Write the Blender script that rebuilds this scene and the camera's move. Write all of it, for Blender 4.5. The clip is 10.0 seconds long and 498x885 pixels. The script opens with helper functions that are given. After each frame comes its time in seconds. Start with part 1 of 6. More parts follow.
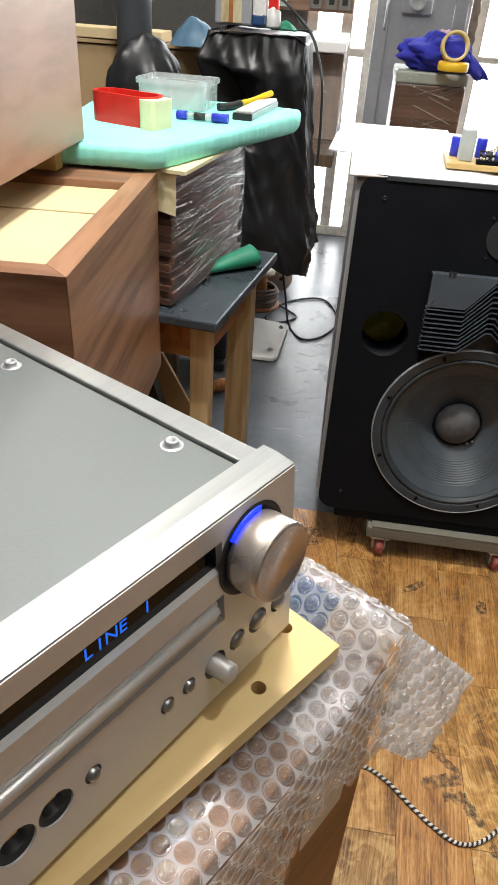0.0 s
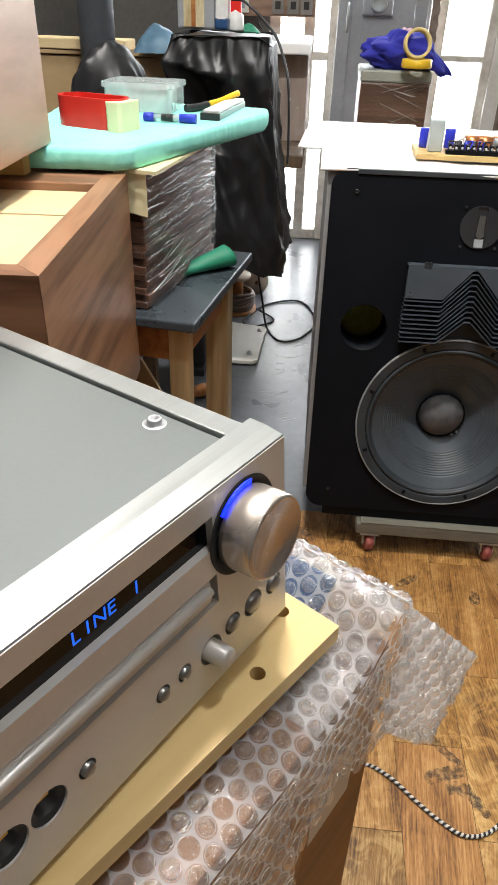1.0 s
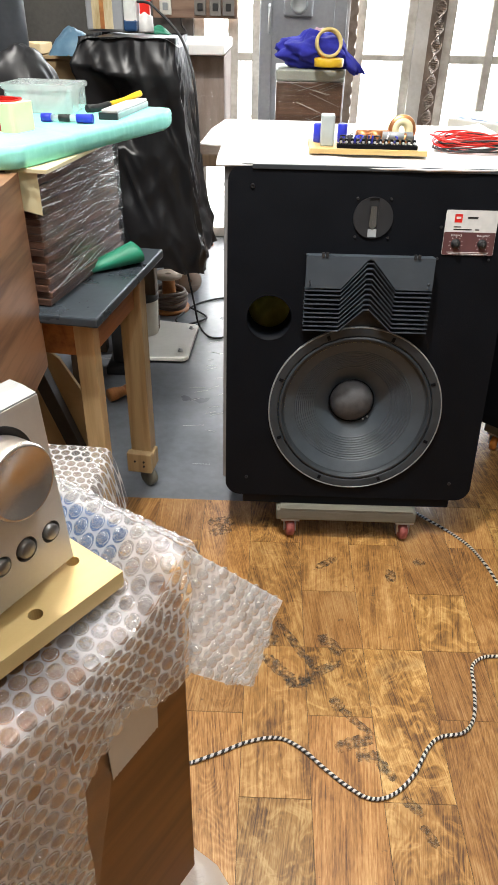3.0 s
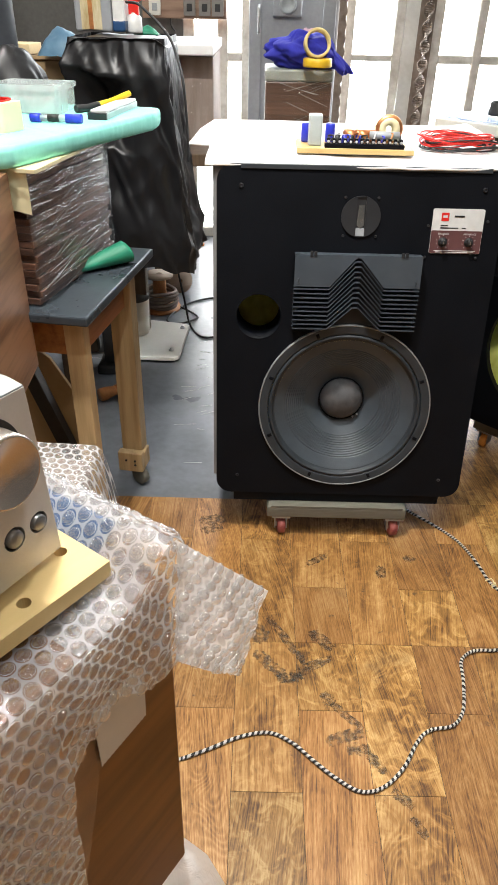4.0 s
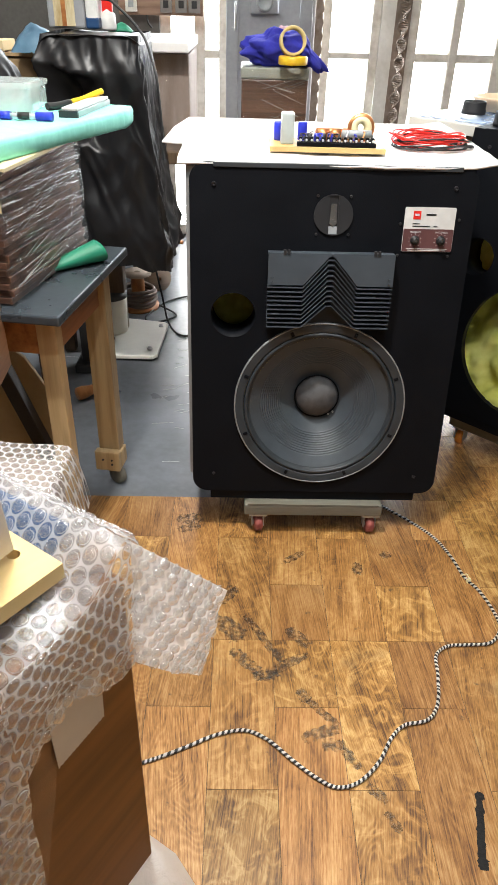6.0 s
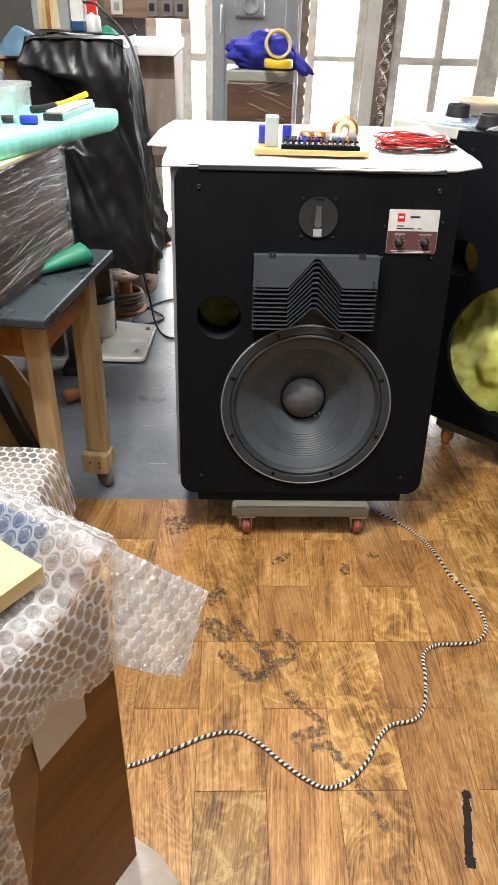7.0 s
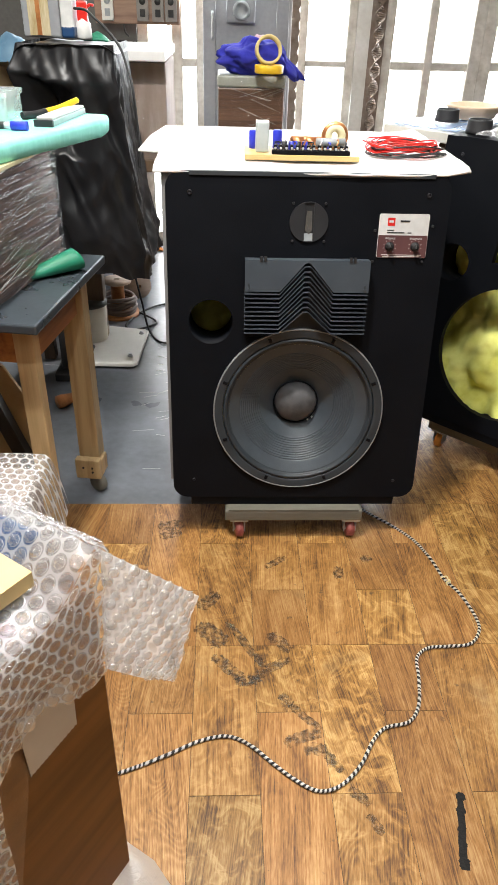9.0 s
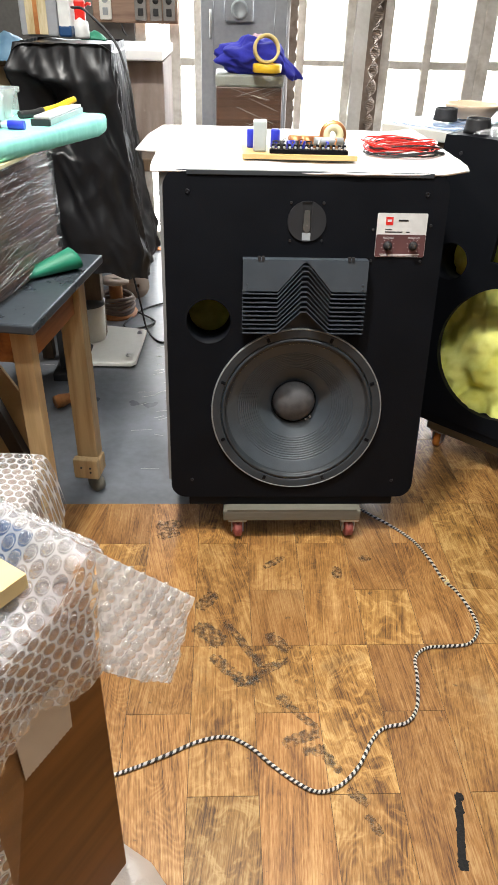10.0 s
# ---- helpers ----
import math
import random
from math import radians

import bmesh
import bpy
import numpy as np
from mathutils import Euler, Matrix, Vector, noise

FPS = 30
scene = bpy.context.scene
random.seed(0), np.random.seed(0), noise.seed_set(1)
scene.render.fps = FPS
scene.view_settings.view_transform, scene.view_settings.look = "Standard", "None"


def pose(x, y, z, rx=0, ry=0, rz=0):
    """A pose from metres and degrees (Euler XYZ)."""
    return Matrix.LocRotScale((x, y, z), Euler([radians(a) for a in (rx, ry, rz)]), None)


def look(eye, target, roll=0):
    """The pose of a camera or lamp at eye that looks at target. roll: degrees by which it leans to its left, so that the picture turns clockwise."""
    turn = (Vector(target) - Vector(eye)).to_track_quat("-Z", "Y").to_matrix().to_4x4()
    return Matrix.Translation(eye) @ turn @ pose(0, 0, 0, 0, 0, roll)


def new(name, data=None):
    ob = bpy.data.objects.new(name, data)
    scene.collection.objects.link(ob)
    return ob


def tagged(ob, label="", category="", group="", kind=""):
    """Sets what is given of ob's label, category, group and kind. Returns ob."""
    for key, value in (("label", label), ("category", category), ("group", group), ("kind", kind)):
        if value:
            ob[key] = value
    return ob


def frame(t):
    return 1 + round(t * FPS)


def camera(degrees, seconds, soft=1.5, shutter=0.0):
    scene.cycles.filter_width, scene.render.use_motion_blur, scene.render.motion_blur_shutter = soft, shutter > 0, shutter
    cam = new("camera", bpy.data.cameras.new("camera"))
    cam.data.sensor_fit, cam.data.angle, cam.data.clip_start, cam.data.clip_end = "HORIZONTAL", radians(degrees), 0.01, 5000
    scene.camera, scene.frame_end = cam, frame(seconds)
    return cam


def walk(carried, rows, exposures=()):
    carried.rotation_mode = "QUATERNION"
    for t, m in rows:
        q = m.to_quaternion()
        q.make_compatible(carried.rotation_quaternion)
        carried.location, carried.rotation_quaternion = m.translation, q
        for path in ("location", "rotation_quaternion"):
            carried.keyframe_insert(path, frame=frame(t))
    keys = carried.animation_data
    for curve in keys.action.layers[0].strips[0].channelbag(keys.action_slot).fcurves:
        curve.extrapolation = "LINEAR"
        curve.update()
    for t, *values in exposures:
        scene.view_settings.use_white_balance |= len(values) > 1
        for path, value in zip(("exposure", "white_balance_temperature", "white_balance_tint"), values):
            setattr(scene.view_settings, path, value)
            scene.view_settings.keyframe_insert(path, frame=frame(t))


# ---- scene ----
cam = camera(39.8, 10.0)
PATH = [
    (0, (-0.093, -0.925, 1.134), (-0.273, 0.726, 0.019), 3.7),
    (0.5, (-0.102, -0.927, 1.133), (-0.255, 0.745, 0.047), 3.2),
    (1, (-0.094, -0.923, 1.112), (-0.229, 0.747, 0.021), 1.7),
    (1.5, (-0.047, -0.938, 1.088), (-0.193, 0.677, -0.083), 0.3),
    (2, (-0.022, -0.938, 1.095), (-0.183, 0.686, -0.061), 0.2),
    (2.5, (0.005, -0.948, 1.111), (-0.068, 0.73, 0.024), 1.0),
    (4, (0.023, -0.97, 1.113), (0.011, 0.711, 0.029), 1.2),
    (4.5, (0.027, -0.971, 1.114), (0.027, 0.709, 0.028), 1.1),
    (5, (0.031, -0.968, 1.114), (0.037, 0.709, 0.024), 1.2),
    (5.5, (0.037, -0.969, 1.115), (0.054, 0.708, 0.025), 1.4),
    (7, (0.05, -0.973, 1.118), (0.111, 0.707, 0.034), 1.7),
    (7.5, (0.051, -0.975, 1.119), (0.118, 0.707, 0.04), 1.7),
    (8, (0.052, -0.976, 1.12), (0.123, 0.708, 0.043), 1.7),
    (8.5, (0.053, -0.975, 1.12), (0.128, 0.709, 0.045), 1.7),
    (9, (0.054, -0.975, 1.12), (0.131, 0.71, 0.046), 1.6),
    (9.5, (0.055, -0.974, 1.119), (0.133, 0.712, 0.047), 1.6),
    (10, (0.056, -0.972, 1.119), (0.136, 0.712, 0.044), 1.6),
]
walk(cam, [(t, look(eye, target, roll)) for t, eye, target, roll in PATH], ((0.0, -0.32), (1.0, -0.32), (1.5, -0.24), (2.6, -0.05), (4.5, 0.02), (7.0, 0.10), (10.0, 0.10)))

# ---- world and light ----
world = bpy.data.worlds.new("sky")
scene.world = world
world.use_nodes = True
wn = world.node_tree.nodes
sky = wn.new("ShaderNodeTexSky")
sky.sky_type, sky.sun_disc = "NISHITA", False
sky.sun_elevation, sky.sun_rotation = radians(40), radians(200)
world.node_tree.links.new(sky.outputs[0], wn["Background"].inputs[0])
wn["Background"].inputs[1].default_value = 0.12
scene.view_settings.exposure = 0.0


def area_lamp(name, place, target, sx, sy, watts, colour):
    lamp = bpy.data.lights.new(name, "AREA")
    lamp.shape, lamp.size, lamp.size_y, lamp.energy, lamp.color = "RECTANGLE", sx, sy, watts, colour
    ob = new(name, lamp)
    ob.matrix_world = look(place, target)
    return ob


# daylight in the glazed wall, and the tubes on the ceiling; two tubes are added fill
area_lamp("window_daylight", (0.6, 2.80, 1.1), (0.5, 0.0, 0.7), 2.6, 1.9, 95, (0.92, 0.97, 1.0))
LAMPS = [(-0.24, -0.12, 0), (-1.35, 1.2, 90), (0.75, -1.5, 90), (0.24, -0.80, 90)]
# unseen lamp behind the camera, added to brighten the wool and the box front
area_lamp("tube_light_glow", (0.75, -1.5, 2.60), (0.75, -1.5, 0), 0.10, 0.9, 9, (1.0, 0.97, 0.93))
area_lamp("tube_light_glow", (-0.24, -0.12, 2.60), (-0.24, -0.12, 0), 0.20, 0.06, 60, (1.0, 0.965, 0.91))
area_lamp("tube_light_glow", (0.24, -0.62, 2.60), (0.24, -0.62, 0), 0.05, 0.05, 18, (0.93, 0.97, 1.0))
# unseen lamp added as weak fill for the back of the room
area_lamp("tube_light_glow", (-1.35, 1.2, 2.60), (-1.35, 1.2, 0), 0.10, 0.55, 30, (1.0, 0.97, 0.92))


# ---- materials ----
def mat(name, colour, rough=0.5, metal=0.0, second=None, scale=8.0, stretch=(1, 1, 1), bump=0.0, bump_scale=60.0, per_piece=0.0, spec=0.5, coat=0.0, soft=0.5):
    """Two-scale noise between two colours, with bump; varied by piece."""
    m = bpy.data.materials.new(name)
    m.use_nodes = True
    n, l = m.node_tree.nodes, m.node_tree.links
    b = n["Principled BSDF"]
    second = second or tuple(c * 0.75 for c in colour)
    tc, mp = n.new("ShaderNodeTexCoord"), n.new("ShaderNodeMapping")
    mp.inputs["Scale"].default_value = stretch
    l.new(tc.outputs["Object"], mp.inputs[0])
    big, fine = n.new("ShaderNodeTexNoise"), n.new("ShaderNodeTexNoise")
    big.inputs["Scale"].default_value, big.inputs["Detail"].default_value = scale, 5
    fine.inputs["Scale"].default_value, fine.inputs["Detail"].default_value = bump_scale, 4
    l.new(mp.outputs[0], big.inputs["Vector"]), l.new(mp.outputs[0], fine.inputs["Vector"])
    add = n.new("ShaderNodeMath")
    add.operation = "MULTIPLY_ADD"
    add.inputs[1].default_value = 0.35
    l.new(fine.outputs[0], add.inputs[0]), l.new(big.outputs[0], add.inputs[2])
    ramp = n.new("ShaderNodeValToRGB")
    ramp.color_ramp.elements[0].position, ramp.color_ramp.elements[1].position = 0.68 - soft * 0.4, 0.68 + soft * 0.4
    ramp.color_ramp.elements[0].color, ramp.color_ramp.elements[1].color = (*second, 1), (*colour, 1)
    l.new(add.outputs[0], ramp.inputs[0])
    out = ramp.outputs[0]
    if per_piece:
        info, hsv, rng = n.new("ShaderNodeObjectInfo"), n.new("ShaderNodeHueSaturation"), n.new("ShaderNodeMapRange")
        rng.inputs["To Min"].default_value, rng.inputs["To Max"].default_value = 1 - per_piece, 1 + per_piece
        l.new(info.outputs["Random"], rng.inputs[0]), l.new(rng.outputs[0], hsv.inputs["Value"])
        l.new(out, hsv.inputs["Color"])
        out = hsv.outputs[0]
    l.new(out, b.inputs["Base Color"])
    rr = n.new("ShaderNodeMapRange")
    rr.inputs["To Min"].default_value, rr.inputs["To Max"].default_value = max(0.02, rough - 0.1), min(1.0, rough + 0.1)
    l.new(big.outputs[0], rr.inputs[0]), l.new(rr.outputs[0], b.inputs["Roughness"])
    b.inputs["Metallic"].default_value, b.inputs["Specular IOR Level"].default_value, b.inputs["Coat Weight"].default_value = metal, spec, coat
    if bump:
        bp = n.new("ShaderNodeBump")
        bp.inputs["Strength"].default_value, bp.inputs["Distance"].default_value = bump, 0.002
        l.new(fine.outputs[0], bp.inputs["Height"]), l.new(bp.outputs[0], b.inputs["Normal"])
    return m


def wood(name, light, dark, across=30.0, along=1.5, axis=1, rough=0.45, per_piece=0.12, rings=1.0, coat=0.0, figure_weight=0.55):
    """Wood with bent grain along one axis; each piece takes its own stretch of the grain."""
    m = bpy.data.materials.new(name)
    m.use_nodes = True
    n, l = m.node_tree.nodes, m.node_tree.links
    b = n["Principled BSDF"]
    tc, info, sh, mp = n.new("ShaderNodeTexCoord"), n.new("ShaderNodeObjectInfo"), n.new("ShaderNodeVectorMath"), n.new("ShaderNodeMapping")
    sh.operation = "MULTIPLY_ADD"
    sh.inputs[1].default_value = (37.0, 19.0, 11.0)
    l.new(info.outputs["Random"], sh.inputs[0]), l.new(tc.outputs["Object"], sh.inputs[2])
    sc = [across, across, across]
    sc[axis] = along
    mp.inputs["Scale"].default_value = sc
    l.new(sh.outputs[0], mp.inputs[0])
    figure, grain = n.new("ShaderNodeTexNoise"), n.new("ShaderNodeTexNoise")
    figure.inputs["Scale"].default_value, figure.inputs["Detail"].default_value, figure.inputs["Distortion"].default_value = 0.22 * rings, 2, 1.2
    grain.inputs["Scale"].default_value, grain.inputs["Detail"].default_value = 5, 6
    l.new(mp.outputs[0], figure.inputs["Vector"]), l.new(mp.outputs[0], grain.inputs["Vector"])
    band = n.new("ShaderNodeMath")
    band.operation = "MULTIPLY"
    band.inputs[1].default_value = 9.0
    l.new(figure.outputs[0], band.inputs[0])
    wave = n.new("ShaderNodeMath")
    wave.operation = "PINGPONG"
    wave.inputs[1].default_value = 1.0
    l.new(band.outputs[0], wave.inputs[0])
    mixv = n.new("ShaderNodeMath")
    mixv.operation = "MULTIPLY_ADD"
    mixv.inputs[1].default_value = figure_weight
    l.new(wave.outputs[0], mixv.inputs[0]), l.new(grain.outputs[0], mixv.inputs[2])
    ramp = n.new("ShaderNodeValToRGB")
    ramp.color_ramp.elements[0].position, ramp.color_ramp.elements[1].position = 0.35, 1.0
    ramp.color_ramp.elements[0].color, ramp.color_ramp.elements[1].color = (*dark, 1), (*light, 1)
    l.new(mixv.outputs[0], ramp.inputs[0])
    hsv, rng = n.new("ShaderNodeHueSaturation"), n.new("ShaderNodeMapRange")
    rng.inputs["To Min"].default_value, rng.inputs["To Max"].default_value = 1 - per_piece, 1 + per_piece
    l.new(info.outputs["Random"], rng.inputs[0]), l.new(rng.outputs[0], hsv.inputs["Value"]), l.new(ramp.outputs[0], hsv.inputs["Color"])
    l.new(hsv.outputs[0], b.inputs["Base Color"])
    b.inputs["Roughness"].default_value, b.inputs["Coat Weight"].default_value, b.inputs["Coat Roughness"].default_value = rough, coat, 0.25
    bp = n.new("ShaderNodeBump")
    bp.inputs["Strength"].default_value, bp.inputs["Distance"].default_value = 0.15, 0.001
    l.new(grain.outputs[0], bp.inputs["Height"]), l.new(bp.outputs[0], b.inputs["Normal"])
    return m


def glow(name, colour, strength):
    m = bpy.data.materials.new(name)
    m.use_nodes = True
    b = m.node_tree.nodes["Principled BSDF"]
    b.inputs["Base Color"].default_value = (*colour, 1)
    b.inputs["Emission Color"].default_value, b.inputs["Emission Strength"].default_value = (*colour, 1), strength
    return m


def clear(name, colour, rough=0.05, haze=0.2, bump=0.0, bump_scale=30.0, stretch=(1, 1, 1), gloss=0.35, facing=0.05):
    """Thin clear plastic film: mostly see-through, a little milky, with wrinkled gloss that grows at grazing angles."""
    m = bpy.data.materials.new(name)
    m.use_nodes = True
    n, l = m.node_tree.nodes, m.node_tree.links
    n.remove(n["Principled BSDF"])
    see, milk, shine, back = n.new("ShaderNodeBsdfTransparent"), n.new("ShaderNodeBsdfDiffuse"), n.new("ShaderNodeBsdfGlossy"), n.new("ShaderNodeBsdfTranslucent")
    milk.inputs[0].default_value, back.inputs[0].default_value, shine.inputs[0].default_value = (*colour, 1), (*colour, 1), (1, 1, 1, 1)
    shine.inputs["Roughness"].default_value = rough
    a, b, c, lw = n.new("ShaderNodeMixShader"), n.new("ShaderNodeMixShader"), n.new("ShaderNodeMixShader"), n.new("ShaderNodeLayerWeight")
    lw.inputs["Blend"].default_value = 0.4
    tc, mp, nz = n.new("ShaderNodeTexCoord"), n.new("ShaderNodeMapping"), n.new("ShaderNodeTexNoise")
    mp.inputs["Scale"].default_value = stretch
    nz.inputs["Scale"].default_value, nz.inputs["Detail"].default_value, nz.inputs["Distortion"].default_value = bump_scale, 3, 1.0
    l.new(tc.outputs["Object"], mp.inputs[0]), l.new(mp.outputs[0], nz.inputs["Vector"])
    rng, gl = n.new("ShaderNodeMapRange"), n.new("ShaderNodeMapRange")
    rng.inputs["To Min"].default_value, rng.inputs["To Max"].default_value = haze * 0.6, min(1.0, haze * 1.4)
    gl.inputs["To Min"].default_value, gl.inputs["To Max"].default_value = facing, gloss
    l.new(nz.outputs[0], rng.inputs[0]), l.new(rng.outputs[0], a.inputs[0]), l.new(lw.outputs["Facing"], gl.inputs[0])
    c.inputs[0].default_value = 0.45
    l.new(milk.outputs[0], c.inputs[1]), l.new(back.outputs[0], c.inputs[2])
    l.new(see.outputs[0], a.inputs[1]), l.new(c.outputs[0], a.inputs[2])
    l.new(gl.outputs[0], b.inputs[0]), l.new(a.outputs[0], b.inputs[1]), l.new(shine.outputs[0], b.inputs[2])
    l.new(b.outputs[0], n["Material Output"].inputs["Surface"])
    if bump:
        bp = n.new("ShaderNodeBump")
        bp.inputs["Strength"].default_value, bp.inputs["Distance"].default_value = bump, 0.01
        l.new(nz.outputs[0], bp.inputs["Height"])
        for sh in (milk, shine):
            l.new(bp.outputs[0], sh.inputs["Normal"])
    return m


M = {}
def vinyl_print(name):
    """Printed oak planks: flame figure of thin lines, fine pores, each plank with its own tone and slant."""
    m = bpy.data.materials.new(name)
    m.use_nodes = True
    n, l = m.node_tree.nodes, m.node_tree.links
    b = n["Principled BSDF"]
    tc, info, sh, rot = n.new("ShaderNodeTexCoord"), n.new("ShaderNodeObjectInfo"), n.new("ShaderNodeVectorMath"), n.new("ShaderNodeVectorRotate")
    sh.operation = "MULTIPLY_ADD"
    sh.inputs[1].default_value = (37.0, 19.0, 11.0)
    l.new(info.outputs["Random"], sh.inputs[0]), l.new(tc.outputs["Object"], rot.inputs["Vector"]), l.new(rot.outputs[0], sh.inputs[2])
    rot.rotation_type = "Z_AXIS"
    ang = n.new("ShaderNodeMapRange")
    ang.inputs["To Min"].default_value, ang.inputs["To Max"].default_value = -0.22, 0.22
    l.new(info.outputs["Random"], ang.inputs[0]), l.new(ang.outputs[0], rot.inputs["Angle"])

    def tex(sx, sy, scale, detail, dist):
        mp, t = n.new("ShaderNodeMapping"), n.new("ShaderNodeTexNoise")
        mp.inputs["Scale"].default_value = (sx, sy, 1)
        t.inputs["Scale"].default_value, t.inputs["Detail"].default_value, t.inputs["Distortion"].default_value = scale, detail, dist
        l.new(sh.outputs[0], mp.inputs[0]), l.new(mp.outputs[0], t.inputs["Vector"])
        return t.outputs[0]

    def math_node(op, a, second, third=None):
        k = n.new("ShaderNodeMath")
        k.operation = op
        l.new(a, k.inputs[0])
        for i, v in ((1, second), (2, third)):
            if v is None:
                continue
            if isinstance(v, (int, float)):
                k.inputs[i].default_value = v
            else:
                l.new(v, k.inputs[i])
        return k.outputs[0]

    some = n.new("ShaderNodeTexWhiteNoise")
    some.noise_dimensions = "1D"
    shifted = math_node("ADD", info.outputs["Random"], 3.7)
    l.new(shifted, some.inputs["W"])
    other = n.new("ShaderNodeTexWhiteNoise")
    other.noise_dimensions = "1D"
    l.new(math_node("ADD", info.outputs["Random"], 9.1), other.inputs["W"])
    wild = math_node("POWER", some.outputs["Value"], 1.8)
    figure = tex(13, 4.2, 1.0, 1.0, 0.5)
    bands = math_node("POWER", math_node("PINGPONG", math_node("MULTIPLY", figure, 46.0), 1.0), 1.6)
    flame = math_node("MULTIPLY", math_node("SUBTRACT", bands, 0.42), math_node("MULTIPLY_ADD", wild, 0.17, 0.02))
    curl = math_node("POWER", math_node("PINGPONG", math_node("MULTIPLY", tex(24, 22, 1.0, 2.5, 1.6), 5.0), 1.0), 2.0)
    mottle = math_node("MULTIPLY", math_node("SUBTRACT", curl, 0.33), math_node("MULTIPLY_ADD", math_node("POWER", other.outputs["Value"], 1.3), 0.36, 0.04))
    streak = math_node("SUBTRACT", tex(330, 7.5, 1.0, 5, 0.2), 0.5)
    pores = tex(620, 60, 1.0, 3, 0.2)
    cloud = math_node("SUBTRACT", tex(14, 5.0, 1.0, 4, 1.0), 0.5)
    tone = math_node("ADD", flame, math_node("MULTIPLY_ADD", streak, 0.95, math_node("MULTIPLY_ADD", pores, 0.65, math_node("MULTIPLY_ADD", cloud, 1.05, math_node("ADD", mottle, 0.215)))))
    ramp = n.new("ShaderNodeValToRGB")
    cr = ramp.color_ramp
    cr.elements[0].position, cr.elements[1].position = 0.17, 0.98
    cr.elements[0].color, cr.elements[1].color = (0.105, 0.042, 0.012, 1), (0.70, 0.44, 0.175, 1)
    e = cr.elements.new(0.55)
    e.color = (0.43, 0.212, 0.055, 1)
    l.new(tone, ramp.inputs[0])
    hsv, rng = n.new("ShaderNodeHueSaturation"), n.new("ShaderNodeMapRange")
    rng.inputs["To Min"].default_value, rng.inputs["To Max"].default_value = 0.70, 1.0
    hue = n.new("ShaderNodeMapRange")
    hue.inputs["To Min"].default_value, hue.inputs["To Max"].default_value = 0.4935, 0.5025
    l.new(other.outputs["Value"], hue.inputs[0]), l.new(hue.outputs[0], hsv.inputs["Hue"])
    wn_ = n.new("ShaderNodeTexWhiteNoise")
    wn_.noise_dimensions = "1D"
    l.new(info.outputs["Random"], wn_.inputs["W"]), l.new(wn_.outputs["Value"], rng.inputs[0])
    l.new(rng.outputs[0], hsv.inputs["Value"]), l.new(ramp.outputs[0], hsv.inputs["Color"]), l.new(hsv.outputs[0], b.inputs["Base Color"])
    b.inputs["Roughness"].default_value, b.inputs["Coat Weight"].default_value, b.inputs["Coat Roughness"].default_value = 0.40, 0.30, 0.16
    bp = n.new("ShaderNodeBump")
    bp.inputs["Strength"].default_value, bp.inputs["Distance"].default_value = 0.12, 0.001
    l.new(pores, bp.inputs["Height"]), l.new(bp.outputs[0], b.inputs["Normal"])
    return m


M["vinyl"] = vinyl_print("vinyl_plank")
vt = M["vinyl"].node_tree
vn, vl = vt.nodes, vt.links
geo, dirt, dr, mx = vn.new("ShaderNodeNewGeometry"), vn.new("ShaderNodeTexNoise"), vn.new("ShaderNodeValToRGB"), vn.new("ShaderNodeMix")
dirt.inputs["Scale"].default_value, dirt.inputs["Detail"].default_value, dirt.inputs["Roughness"].default_value = 5.0, 8, 0.7
dr.color_ramp.elements[0].position, dr.color_ramp.elements[1].position = 0.57, 0.82
dr.color_ramp.elements[0].color, dr.color_ramp.elements[1].color = (0, 0, 0, 1), (0.75, 0.75, 0.75, 1)
mx.data_type = "RGBA"
vl.new(geo.outputs["Position"], dirt.inputs["Vector"]), vl.new(dirt.outputs[0], dr.inputs[0]), vl.new(dr.outputs[0], mx.inputs[0])
vb = vn["Principled BSDF"]
vl.new(vb.inputs["Base Color"].links[0].from_socket, mx.inputs[6])
mx.inputs[7].default_value = (0.07, 0.045, 0.03, 1)
speck, sk, sm = vn.new("ShaderNodeTexNoise"), vn.new("ShaderNodeMapRange"), vn.new("ShaderNodeMath")
speck.inputs["Scale"].default_value, speck.inputs["Detail"].default_value, speck.inputs["Roughness"].default_value = 42.0, 5, 0.6
sk.inputs["From Min"].default_value, sk.inputs["From Max"].default_value, sk.inputs["To Max"].default_value = 0.655, 0.72, 0.7
sm.operation = "MAXIMUM"
vl.new(geo.outputs["Position"], speck.inputs["Vector"]), vl.new(speck.outputs[0], sk.inputs[0]), vl.new(sk.outputs[0], sm.inputs[0])
vl.new(dr.outputs[0], sm.inputs[1]), vl.new(sm.outputs[0], mx.inputs[0])
vl.new(mx.outputs[2], vb.inputs["Base Color"])
M["concrete"] = mat("concrete_floor", (0.185, 0.20, 0.225), 0.30, 0, (0.085, 0.092, 0.105), 4.5, bump=0.15, bump_scale=40, soft=0.6)
M["joint"] = mat("dark_joint", (0.10, 0.055, 0.025), 0.8)
M["black"] = mat("black_satin_paint", (0.0042, 0.0052, 0.0078), 0.6, 0, (0.0030, 0.0038, 0.0058), 12, bump=0.12, bump_scale=400, spec=0.14)
M["rubber"] = mat("black_rubber", (0.02, 0.02, 0.022), 0.55, 0, (0.014, 0.014, 0.015), 20)
M["cone"] = mat("grey_paper_cone", (0.058, 0.073, 0.088), 0.45, 0, (0.046, 0.057, 0.069), 30, bump=0.1, bump_scale=300)
M["dust"] = mat("dust_cap_paper", (0.10, 0.10, 0.105), 0.6, 0, (0.055, 0.055, 0.058), 30)
